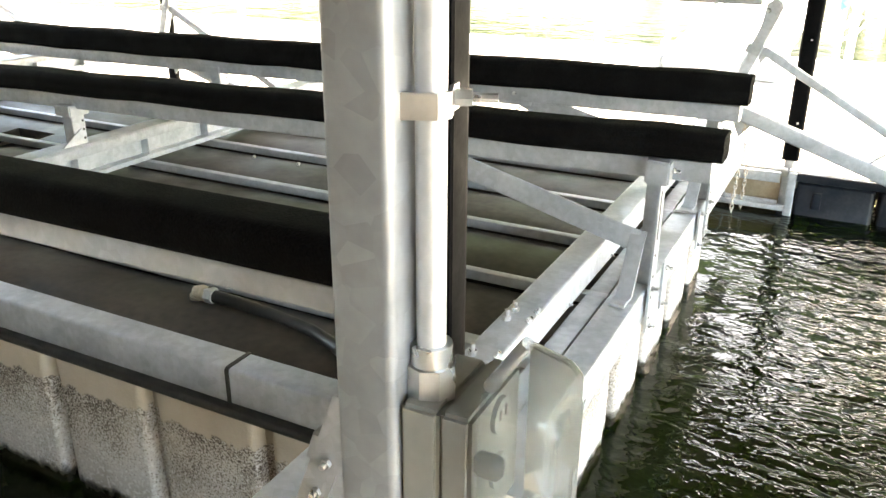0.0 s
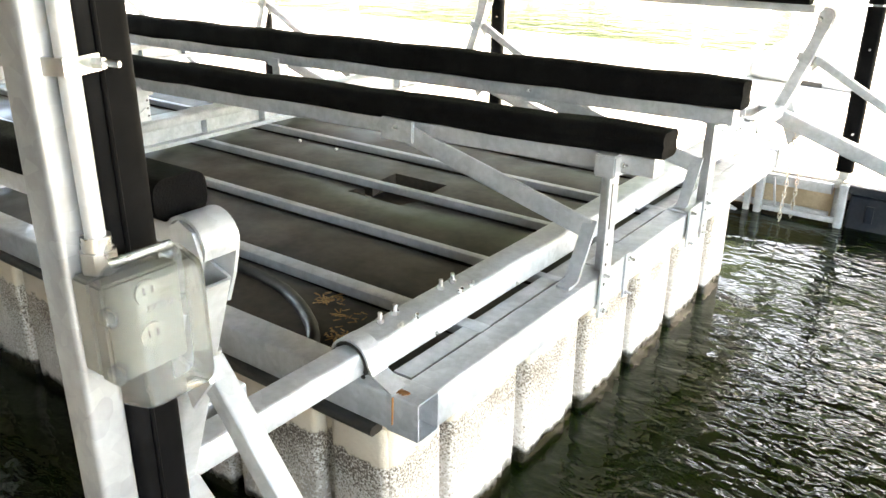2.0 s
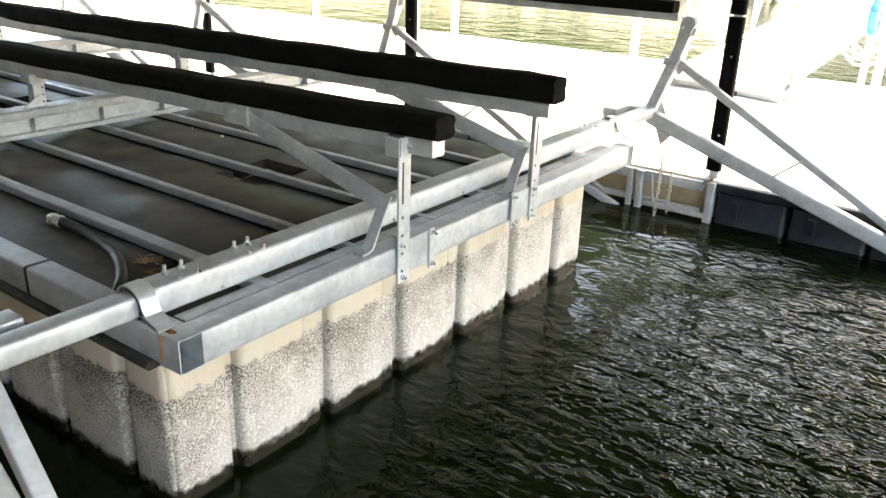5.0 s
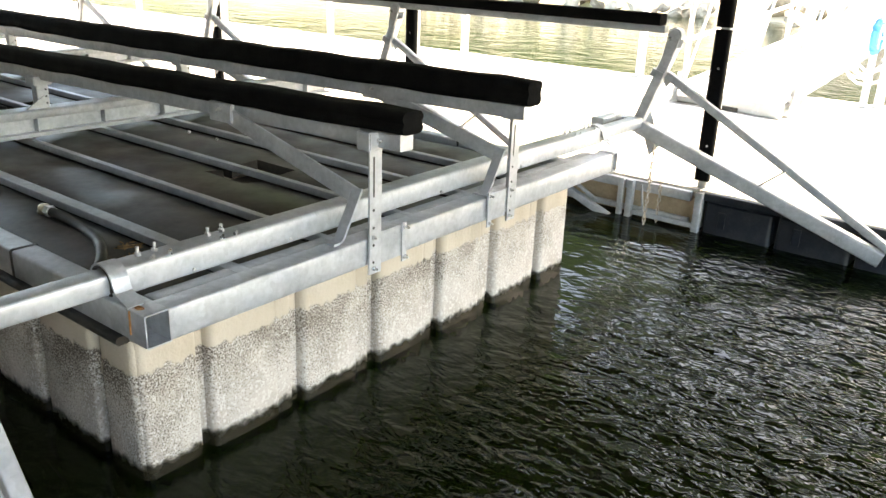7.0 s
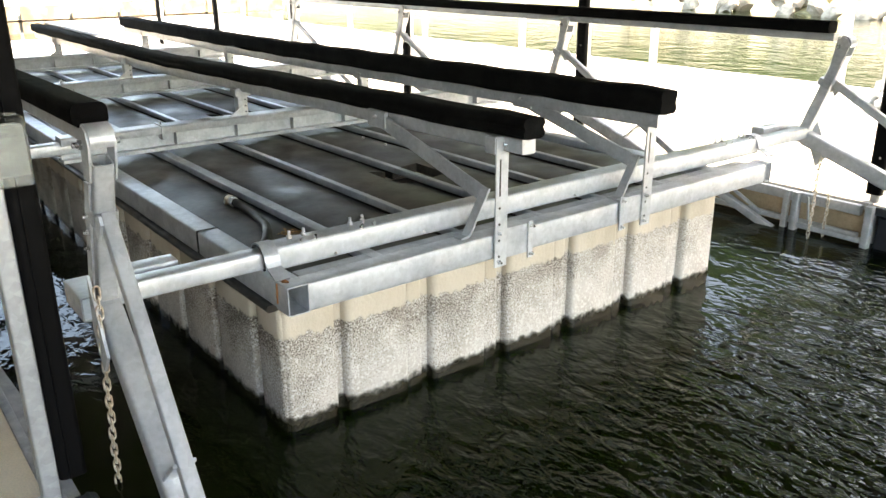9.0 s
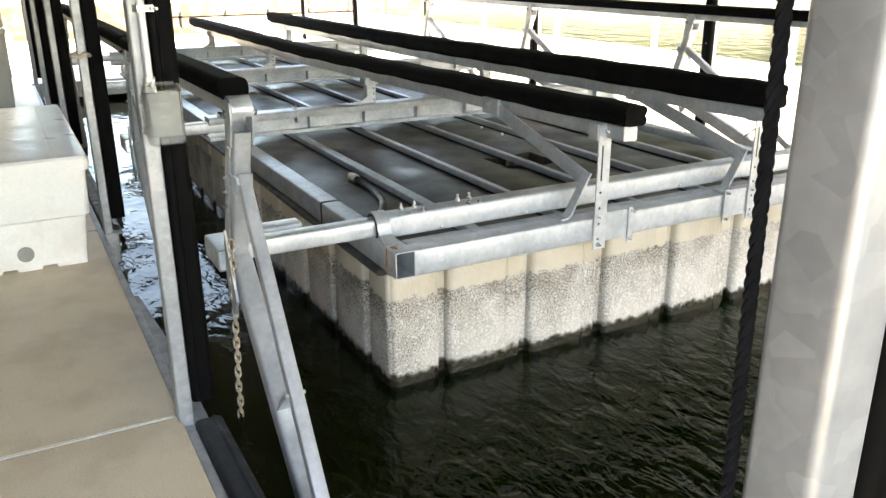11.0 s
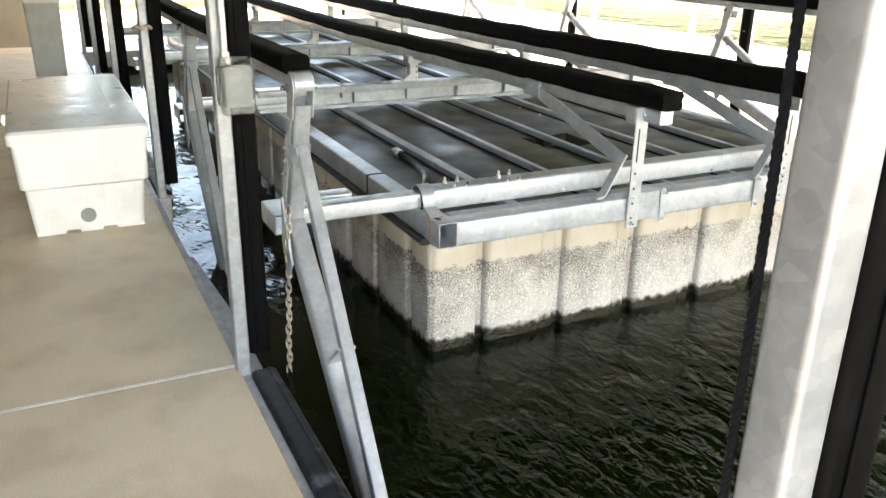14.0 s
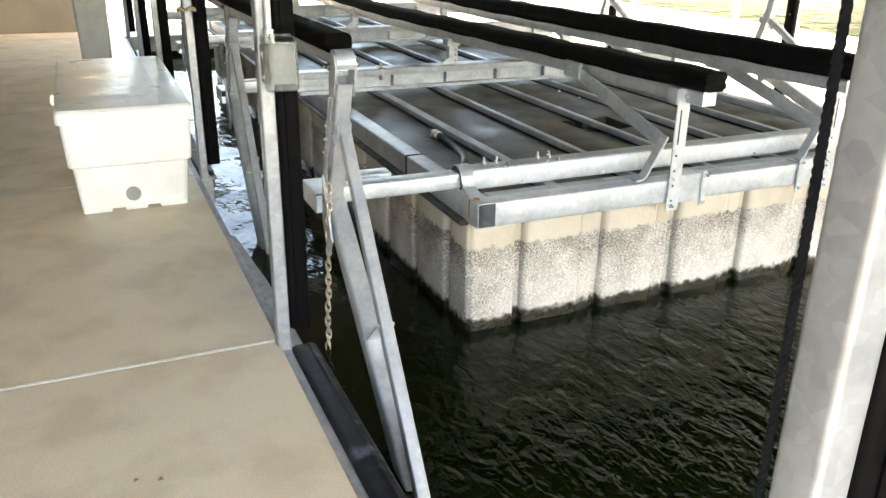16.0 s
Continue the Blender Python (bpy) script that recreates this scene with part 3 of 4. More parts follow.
def bunk(y, x_front, length, z_front, z_back, w, h, split):
    """A carpeted bunk board on a channel, carried by posts at the beams."""
    bm = B()
    n = 40
    rings = []
    prof = []
    base = rounded_rect(w, h, 0.028, 4)
    for p, q in zip(base, base[1:] + base[:1]):
        prof.append(p)
        if abs(p[0] - q[0]) < 1e-6:
            prof += [(p[0], p[1] + (q[1] - p[1]) * f) for f in (0.3, 0.5, 0.7)]
    for i in range(n + 1):
        x = x_front - length * i / n
        f = (i / n)
        z = z_front + (z_back - z_front) * min(1, f * 2.0) + 0.004 * math.sin(i * 1.9)
        puff = 1 + 0.012 * math.sin(i * 2.7) + (0.02 if i in (0,) else 0)
        if split and abs(x - split) < 0.10:
            puff *= 0.86
        ends = 0.9 if i in (0, n) else 1
        pinch = 0.05 if i > 1 else 0.16
        rings.append([bm.verts.new((x, y + a * puff * ends * (1 - pinch * max(0, 1 - abs(b) / (h * 0.22))), z + b * puff * ends)) for a, b in prof])
    k = len(prof)
    for r0, r1 in zip(rings, rings[1:]):
        for i in range(k):
            bm.faces.new((r0[i], r1[i], r1[(i + 1) % k], r0[(i + 1) % k]))
    bm.faces.new(rings[0])
    bm.faces.new(rings[-1][::-1])
    pad = part("bunk", bm, CARPET, lift, "black carpeted bunk board")
    bm = B()
    mid = x_front - length / 2
    tube(bm, (x_front - 0.03, y, z_front - h / 2 - 0.032), (mid, y, z_back - h / 2 - 0.032), 0.075, 0.065, 0.006)
    part("bunk_channel", bm, ZINC, pad)
    beam("bunk_channel", (mid - 0.002, y, z_back - h / 2 - 0.032), (x_front - length + 0.05, y, z_back - h / 2 - 0.032), 0.075, 0.065, 0.006, ZINC, pad)
    return pad


bunk2 = bunk(3.26, 0.425, 8.7, 0.895, 0.80, 0.135, 0.095, None)
bunk1 = bunk(4.21, 0.365, 8.3, 0.895, 0.845, 0.135, 0.125, -4.7)


def bunk_post(x, y, z0, z1, on_front):
    if on_front:
        # slotted angle bolted to the beam face
        bm = B()
        prof = [(-0.031, -0.004), (0.031, -0.004), (0.031, -0.055), (0.038, -0.055), (0.038, 0.004), (-0.031, 0.004)]
        r0 = [bm.verts.new((x + q, y + p, z0)) for p, q in prof]
        r1 = [bm.verts.new((x + q, y + p, z1)) for p, q in prof]
        for k in range(len(prof)):
            m = (k + 1) % len(prof)
            bm.faces.new((r0[k], r0[m], r1[m], r1[k]))
        bm.faces.new(r0[::-1])
        bm.faces.new(r1)
        post = part("bunk_post", bm, ZINC, lift)
        part("saddle", box(B(), (x - 0.045, y - 0.06, z1 - 0.03), (x + 0.03, y + 0.045, z1 + 0.045), 0.005), ZINC, post)
        stud(post, (x + 0.03, y - 0.01, z1 + 0.01), (1, 0, 0), 0.012, 0.016)
        # black bar on the face in place of the slot's shaded inside
        bm = B()
        box(bm, (x + 0.0042, y - 0.012, z0 + 0.33), (x + 0.0055, y - 0.004, z1 - 0.06))
        part("adjusting_slot", bm, RUBBER_AND_HOLES, post, "black bar for the shade inside an adjusting slot")
        # black discs in place of the shade inside open holes
        for k in range(4):
            z = z0 + 0.05 + k * 0.075
            part("adjusting_hole", rod(B(), (x + 0.004, y - 0.008, z), (x + 0.0055, y - 0.008, z), 0.006, 10), RUBBER_AND_HOLES, post, "black disc for the shade inside an adjusting hole")
    else:
        post = beam("bunk_post", (x, y, z0), (x, y, z1), 0.07, 0.065, 0.006, ZINC, lift)
        part("gusset", plate(B(), [(x + 0.036, y + 0.03, z0), (x + 0.036, y - 0.12, z0), (x + 0.036, y + 0.0, z1 - 0.08)], 0.008, (1, 0, 0)), ZINC, post)
        part("saddle", box(B(), (x - 0.05, y - 0.055, z1 - 0.02), (x + 0.05, y + 0.055, z1 + 0.03), 0.005), ZINC, post)
        # holes drawn as black discs, their inner shade put into the colour
        for k in range(4):
            z = z0 + 0.03 + k * 0.04
            part("adjusting_hole", rod(B(), (x + 0.044, y + 0.012, z), (x + 0.0455, y + 0.012, z), 0.006, 8), RUBBER_AND_HOLES, post, "black disc for the shade inside an adjusting hole")
    return post


for y, z1 in ((3.235, 0.80), (4.235, 0.79)):
    post = bunk_post(0.252, y, 0.245, z1, True)
    s = 1 if y < 4 else -1
    part("clamp_plate", box(B(), (0.2425, y + s * 0.11 - 0.075, 0.275), (0.2475, y + s * 0.11 + 0.075, 0.415), 0.002), ZINC, post)
    part("top_plate", box(B(), (0.15, y + s * 0.12 - 0.07, 0.3975), (0.242, y + s * 0.12 + 0.07, 0.406), 0.002), ZINC, post)
    beam("clamp_bar", (0.253, y + s * 0.185, 0.25), (0.253, y + s * 0.185, 0.425), 0.03, 0.008, 0.002, ZINC, post, up=(1, 0, 0))
    for dz in (0.27, 0.405):
        stud(post, (0.257, y + s * 0.185, dz), (1, 0, 0), 0.010, 0.016)
        stud(post, (0.256, y - 0.01, dz), (1, 0, 0), 0.010, 0.016)
    part("wedge_bracket", ribbon(B(), [(0.19, y - 0.19, 0.403), (0.19, y - 0.155, 0.405), (0.20, y - 0.145, 0.42), (0.206, y - 0.045, 0.61)], (1, 0, 0), 0.050, 0.010), ZINC, post)
    beam("diagonal_brace", (0.205, y - 0.05, 0.575), (-0.62, y - 0.045, z1 - 0.01), 0.012, 0.075, 0.004, ZINC, post)
    part("brace_plate", box(B(), (-0.72, y - 0.06, z1 - 0.05), (-0.56, y - 0.036, z1 + 0.035), 0.004), ZINC, post)
    stud(post, (-0.64, y - 0.06, z1 + 0.005), (0, -1, 0), 0.010, 0.014)
for x in BAYS[1:]:
    for y, z1 in ((3.24, 0.70), (4.22, 0.73)):
        bunk_post(x, y, 0.555, z1 + 0.01, False)


def lift_arm(x, y, s, foot):
    """Hinged arm at one end of a cross tube: upright, cap, pivot block, strut and rod down to the dock. s: -1 near side, 1 far side."""
    arm = thing("lift_arm", "galvanized hinged lift arm with cap, strut and rod", "lift arm", (x, y, 0.45), group="arms of the boat lift")
    fx, fy, fz = foot[0] - x, foot[1] - y, foot[2] - 0.45

    def p(dx, dy, z):
        return (dx, s * dy, z - 0.45)

    beam("upright", p(0.03, 0, 0.40), p(0.235, 0.0, 0.975), 0.066, 0.072, 0.010, ZINC, arm, wall=0.006, up=(1, 0, 0))
    for dy in (-0.042, 0.036):
        part("cheek_plate", plate(B(), [p(0.180, dy, 0.91), p(0.244, dy, 0.91), p(0.268, dy, 0.97), p(0.284, dy, 1.03), p(0.270, dy, 1.07), p(0.235, dy, 1.085), p(0.203, dy, 1.065), p(0.192, dy, 0.98)], 0.007, (0, s, 0)), ZINC, arm)
    part("side_strip", plate(B(), [p(0.0, 0.034, 0.47), p(0.055, 0.034, 0.47), p(0.215, 0.034, 0.90), p(0.165, 0.034, 0.90)], 0.007, (0, s, 0)), ZINC, arm)
    beam("collar", p(0.150, 0.0, 0.765), p(0.166, 0.0, 0.81), 0.082, 0.088, 0.004, ZINC, arm, up=(1, 0, 0))
    pts = [p(0.238 + 0.050 * math.cos(radians(t)), 0, 1.042 + 0.046 * math.sin(radians(t))) for t in range(-25, 141, 15)]
    part("cap", ribbon(B(), pts, (0, 1, 0), 0.074, 0.007), ZINC, arm, "bright curved cap over the pivot")
    stud(arm, p(0.215, 0.044, 1.025), (0, s, 0), 0.016, 0.018)
    stud(arm, p(0.215, -0.043, 1.025), (0, -s, 0), 0.016, 0.018)
    for z in (0.66, 0.72, 0.78):
        stud(arm, p(0.045 + (z - 0.5) * 0.37, 0.042, z), (0, s, 0), 0.009, 0.01)
    beam("pivot_block", p(-0.17, 0.03, 0.425), p(0.05, 0.03, 0.425), 0.11, 0.09, 0.008, ZINC, arm, wall=0.006)
    beam("pivot_arm", p(-0.11, -0.30, 0.455), p(-0.11, -0.03, 0.455), 0.09, 0.075, 0.008, ZINC, arm)
    beam("strut", p(0.06, 0.0, 0.42), (fx - 0.05, fy, fz - 0.06), 0.08, 0.095, 0.014, ZINC, arm)
    r0 = Vector(p(0.215, -0.0, 0.79))
    beam("rod", r0, (fx, fy, fz), 0.046, 0.05, 0.006, ZINC, arm)
    a = Vector(p(0.06, 0.0, 0.42)).lerp(Vector((fx - 0.05, fy, fz - 0.06)), 0.5)
    c = r0.lerp(Vector((fx, fy, fz)), 0.56)
    beam("tie_plate", a, c, 0.012, 0.07, 0.003, ZINC, arm, up=(0, 1, 0))
    part("knee_plate", plate(B(), [p(0.16, 0.025, 0.80), p(0.25, 0.025, 0.80), p(0.262, 0.025, 0.775), p(0.20, 0.025, 0.70)], 0.010, (0, s, 0)), ZINC, arm)
    part("ear_plate", plate(B(), [p(0.09, 0.052, 0.56), p(0.20, 0.052, 0.30), p(0.13, 0.052, 0.22), p(0.07, 0.052, 0.36)], 0.010, (0, s, 0)), ZINC, arm)
    return arm


near_arm = lift_arm(0.0, 1.60, -1, (1.2, 1.55, -0.3))
for x in BAYS[1:]:
    copy_thing(near_arm, pose(x, 1.60, 0.45))
far_arm = lift_arm(-0.035, 6.15, 1, (1.7, 6.24, -0.1))
for x in BAYS[1:]:
    copy_thing(far_arm, pose(x - 0.03, 6.15, 0.45))


def guide(x0, x1, y, z, label, group, drop=0.0):
    """A carpeted side guide on its angle, between two arms."""
    g = thing("guide_bunk", label, "guide bunk", ((x0 + x1) / 2, y, z), group=group)
    h = (x0 - x1) / 2
    bm = B()
    tube(bm, (-h, 0, 0.05 - drop), (h, 0, 0.05), 0.110, 0.076, 0.026, n=4)
    part("carpet_pad", bm, CARPET, g, "black carpet-wrapped pad")
    bm = B()
    tube(bm, (-h - 0.04, 0.0, -0.012 - drop), (h + 0.03, 0.0, -0.012), 0.06, 0.045, 0.005)
    part("guide_angle", bm, ZINC, g)
    return g


for k in range(3):
    a, b = BAYS[k], BAYS[k + 1]
    guide(a + (0.19 if k == 0 else 0.16), b + 0.20, 1.60, 1.058 if k == 0 else 1.03, "black carpeted side guide on a galvanized angle", "near side guides", 0.03 if k == 0 else 0.0)
    guide(a + 0.10, b + 0.14, 6.16, 1.085, "black carpeted side guide above the far walkway", "far side guides")

# air hose with brass fitting on the first tank
hose = thing("air_hose", "black rubber air hose with brass elbow on the tank", "hose", (-1.06, 2.53, 0.38))
bm = B()
sweep(bm, [(0.05, 0.0, 0.012), (0.16, 0.010, 0.004), (0.33, 0.0, -0.004), (0.48, -0.027, -0.004), (0.58, -0.068, -0.002), (0.66, -0.11, 0.0), (0.74, -0.16, 0.002), (0.80, -0.21, 0.0), (0.83, -0.25, -0.03)], 0.021, 12)
part("rubber_hose", bm, RUBBER_AND_HOLES, hose)
part("elbow_fitting", sweep(B(), [(0, 0, -0.02), (0, 0, 0.0), (0.006, 0, 0.010), (0.02, 0, 0.014), (0.045, 0, 0.012)], 0.026, 12), BRASS, hose)
bm = B()
rod(bm, (0.045, 0, 0.012), (0.075, 0, 0.012), 0.028, 6)
part("hose_clamp", bm, STEEL, hose)

# ---- posts along the near edge ----


def dock_post(x, y):
    post = thing("dock_post", "galvanized square post with black rubber pad beside the walkway", "post", (x, y, -0.05), group="posts along the near walkway")
    w, dp = 0.060, 0.052
    bm = B()
    tube(bm, (0, 0, 0.0), (0, 0, 3.2), dp, w, 0.009, up=(1, 0, 0), n=4)
    part("post_tube", bm, ZINC_SPANGLE, post)
    bm = B()
    tube(bm, (0.0, dp / 2 + 0.041, 0.12), (0.0, dp / 2 + 0.041, 3.1), 0.080, 0.074, 0.018, up=(1, 0, 0), n=4)
    part("rubber_pad", bm, PAD, post, "black ribbed rubber pad")
    bm = B()
    tube(bm, (0.038, dp / 2 + 0.03, 0.12), (0.038, dp / 2 + 0.03, 3.1), 0.006, 0.008, 0.002, up=(1, 0, 0), n=1)
    part("pad_rib", bm, PAD, post)
    part("base_bracket", box(B(), (-0.05, -0.04, -0.16), (0.05, 0.045, 0.03), 0.006), ZINC_DULL, post)
    part("gusset_plate", plate(B(), [(-0.03, 0.085, 0.0), (-0.03, -0.02, 0.0), (-1.2, 0.012, 0.0), (-1.38, 0.022, 0.0), (-1.36, 0.05, 0.0), (-0.7, 0.085, 0.0)], 0.010, (0, 0, 1)), ZINC_DULL, post)
    part("side_plate", plate(B(), [(-0.05, 0.05, 0.002), (-0.05, 0.05, -0.12), (-0.62, 0.05, -0.13), (-0.62, 0.05, -0.08), (-0.3, 0.05, -0.04)], 0.01, (0, 1, 0)), ZINC_DULL, post)
    return post


PY = 1.312
posts = [dock_post(0.430, 1.264)]
for x, y in ((-2.03, PY), (-4.45, PY), (-6.87, PY), (-9.3, PY), (2.790, 1.336)):
    posts.append(copy_thing(posts[0], pose(x, y, -0.05)))

# conduit on the first post
conduit = thing("conduit", "galvanized electrical conduit strapped to the post", "conduit", (0.474, 1.277, 1.172))
bm = B()
rod(bm, (0, 0, -0.01), (0, 0, 1.9), 0.0125, 16)
part("pipe", bm, ZINC, conduit)
part("lock_nut", rod(B(), (0, 0, -0.02), (0, 0, 0.012), 0.022, 8), STEEL, conduit)
part("collar", rod(B(), (0, 0, 0.012), (0, 0, 0.03), 0.018, 16), STEEL, conduit)
part("pipe_clamp", ribbon(B(), [(-0.027, -0.026, 0.231), (-0.012, -0.020, 0.231), (0.0, -0.0155, 0.231), (0.011, -0.011, 0.231), (0.0155, 0.0, 0.231), (0.011, 0.012, 0.231), (0.006, 0.022, 0.231), (0.004, 0.036, 0.231)], (0, 0, 1), 0.020, 0.003), STEEL, conduit)
stud(conduit, (0.006, 0.028, 0.231), (1, 0.4, 0), 0.007, 0.022)

# weatherproof outlet
outlet = thing("outlet_box", "grey weatherproof outlet box with a clear hinged cover", "outlet", (0.455, 1.300, 1.10))
bm = B()
box(bm, (0.006, -0.056, -0.072), (0.042, 0.045, 0.057), 0.004)
part("box_body", bm, GREY_PVC, outlet)
bm = B()
box(bm, (0.0435, -0.057, -0.074), (0.072, 0.050, 0.059), 0.004)
plate_ob = part("face_plate", bm, GREY_PVC_DARK, outlet, "darker grey face plate")
for z in (-0.024, 0.034):
    part("socket", rod(B(), (0.071, 0.0, z), (0.0765, 0.0, z), 0.017, 20), GREY_PVC, plate_ob, "pale grey socket face")
    # plug slots as black bars, coloured like the shade inside them
    for dy in (-0.006, 0.006):
        part("socket_slot", box(B(), (0.0764, dy - 0.0014, z - 0.002), (0.0772, dy + 0.0014, z + 0.008)), RUBBER_AND_HOLES, plate_ob)


def clear_cover():
    """A thin clear shell, open to the post, with a raised rim and window."""
    bm = B()
    prof = [(0.069, 0.062, 0.092), (0.075, 0.062, 0.092), (0.112, 0.056, 0.086), (0.122, 0.050, 0.080), (0.122, 0.038, 0.066), (0.127, 0.036, 0.063), (0.127, 0.0, 0.0)]
    inner = [(0.069, 0.0595, 0.0895), (0.110, 0.0535, 0.0835), (0.1195, 0.048, 0.078), (0.1195, 0.0, 0.0)]
    for pr in (prof, inner):
        rings = []
        for x, hy, hz in pr[:-1]:
            rings.append([bm.verts.new((x + 0.011, a * 0.92 - 0.004, b * 1.0 - 0.004)) for a, b in rounded_rect(hy * 2, hz * 2, 0.016, 4)])
        k = len(rings[0])
        for r0, r1 in zip(rings, rings[1:]):
            for i in range(k):
                bm.faces.new((r0[i], r0[(i + 1) % k], r1[(i + 1) % k], r1[i]))
        bm.faces.new(rings[-1])
    return bm


cover = part("clear_cover", clear_cover(), CLEAR, outlet, "clear plastic cover with raised rim")
for z in (-0.045, 0.03):
    part("cover_latch", box(B(), (0.081, -0.072, z - 0.010), (0.104, -0.058, z + 0.010), 0.003), CLEAR, cover)
bm = B()
rod(bm, (0.083, -0.045, 0.089), (0.083, 0.035, 0.089), 0.006, 10)
part("cover_hinge", bm, CLEAR, cover)
txt = bpy.data.curves.new("lettering", "FONT")
txt.body, txt.size, txt.extrude, txt.align_x = "EXTRA DUTY", 0.0125, 0.0004, "CENTER"
me_txt = new("lettering", txt)
me_txt.parent = cover
me_txt.matrix_basis = pose(0.1385, -0.006, 0.042, 90, 0, 90)
txt.materials.append(CLEAR)

# bumpers on the slip edge
for x0, x1 in ((0.46, 2.74), (-4.2, -2.12)):
    bump = thing("dock_bumper", "scuffed black rubber bumper along the walkway edge", "bumper", ((x0 + x1) / 2, EDGE + 0.088, -0.07), group="edge bumpers")
    h = (x1 - x0) / 2
    bm = B()
    tube(bm, (-h, 0, 0), (h, 0, 0), 0.10, 0.13, 0.02, n=4)
    part("bumper_body", bm, BUMPER, bump)
    bm = B()
    tube(bm, (-h, 0.02, 0.067), (h, 0.02, 0.067), 0.012, 0.006, 0.002, n=1)
    part("bumper_rib", bm, BUMPER, bump)

# rope on the nearest post
rope = thing("rope", "black braided rope hanging beside the post", "rope", (2.747, 1.312, 0.0))
for s in range(3):
    ph = s * 2 * math.pi / 3
    part("strand", sweep(B(), [(0.0024 * math.cos(k * 0.62 + ph) + 0.003 * math.sin(k * 0.013), 0.0024 * math.sin(k * 0.62 + ph), 0.6 + k * 0.003) for k in range(600)], 0.0031, 6), ROPE_MAT, rope)

# ---- on the near walkway ----
dock_box = thing("dock_box", "white fibreglass dock box with a lid, standing on the walkway", "storage box", (-1.45, 0.86, 0.0))


def shell(rings_spec, r=0.03):
    """A closed moulded body from a list of (z, x0, x1, y0, y1)."""
    bm = B()
    rings = []
    for z, x0, x1, y0, y1 in rings_spec:
        rings.append([bm.verts.new(((x0 + x1) / 2 + a, (y0 + y1) / 2 + b, z)) for a, b in rounded_rect(x1 - x0, y1 - y0, r, 4)])
    k = len(rings[0])
    for r0, r1 in zip(rings, rings[1:]):
        for i in range(k):
            bm.faces.new((r0[i], r0[(i + 1) % k], r1[(i + 1) % k], r1[i]))
    bm.faces.new(rings[0][::-1])
    bm.faces.new(rings[-1])
    return bm


LB = 1.75
part("box_body", shell([(0.02, -LB + 0.05, -0.01, -0.285, 0.285), (0.27, -LB + 0.03, 0.02, -0.305, 0.305), (0.285, -LB + 0.01, 0.045, -0.325, 0.325), (0.525, -LB, 0.06, -0.335, 0.335)]), WHITE_GEL, dock_box)
for y0, y1 in ((-0.28, -0.13), (-0.06, 0.06), (0.13, 0.28)):
    part("box_foot", box(B(), (-LB + 0.06, y0, 0.0), (-0.015, y1, 0.025), 0.004), WHITE_GEL, dock_box)
lid = part("box_lid", shell([(0.528, -LB - 0.02, 0.075, -0.352, 0.352), (0.585, -LB - 0.02, 0.075, -0.352, 0.352), (0.60, -LB - 0.008, 0.063, -0.34, 0.34), (0.605, -LB + 0.03, 0.03, -0.31, 0.31)], 0.03), WHITE_GEL, dock_box)
beam("lid_groove", (-LB + 0.05, 0.2, 0.6065), (0.0, 0.2, 0.6065), 0.008, 0.004, 0.001, WHITE_GEL, lid)
bm = B()
rod(bm, (0.0, -0.01, 0.10), (0.012, -0.01, 0.10), 0.04, 24)
part("drain_cap", bm, GREY_PVC, dock_box, "round grey drain cap")
bm = B()
box(bm, (-0.55, -0.375, 0.53), (-0.47, -0.352, 0.59), 0.006)
rod(bm, (-0.51, -0.38, 0.55), (-0.51, -0.352, 0.55), 0.012, 10)
part("latch", bm, STEEL, dock_box, "small metal latch")

bin_ob = thing("plastic_bin", "tall pale translucent plastic bin on the walkway", "bin", (-6.6, 0.83, 0.0))
part("bin_body", shell([(0.0, -0.2, 0.0, -0.15, 0.15), (0.86, -0.24, 0.03, -0.175, 0.175)], 0.03), material("pale_bin_plastic", (0.55, 0.56, 0.55), 0.4, spots=(0.48, 0.5, 0.5), grain=0.04), bin_ob)
part("bin_rim", shell([(0.86, -0.25, 0.045, -0.185, 0.185), (0.90, -0.25, 0.045, -0.185, 0.185)], 0.03), WHITE_GEL, bin_ob)

bm = B()
box(bm, (-10.3, -2.6, -0.002), (-10.1, 1.05, 2.9), 0.01)
solid("wall_end", bm, WALL_BEIGE, "plain beige wall closing the walkway", "wall", kind="structure")
# unseen wall added to hold back light from behind the walkway
bm = B()
box(bm, (-24, -2.7, -0.3), (4.2, -2.55, 3.0))
solid("wall_back", bm, UNSEEN_WALL, "unseen plain dark brown wall added to block light behind the walkway", "wall", kind="structure")
# unseen roof added for shade; its edges set where sun and sky get in
bm = B()
box(bm, (-9.2, 1.002, 3.0), (6.2, 9.4, 3.06))
box(bm, (-14.0, -2.7, 3.0), (4.5, 1.0, 3.06))
solid("ceiling", bm, UNSEEN_ROOF, "unseen flat dark roof added to shade the slip", "roof", kind="structure")

# cloth tied round the second post
bm = B()
sweep(bm, [(-2.03 + 0.055 * math.cos(t / 3), PY - 0.005 + 0.052 * math.sin(t / 3), 1.04 + 0.008 * math.sin(t * 1.3)) for t in range(20)], 0.012, 7)
solid("cloth_strip", bm, material("pale_cloth", (0.55, 0.47, 0.36), 0.9, grain=0.2), "pale cloth strip tied round a post", "cloth")


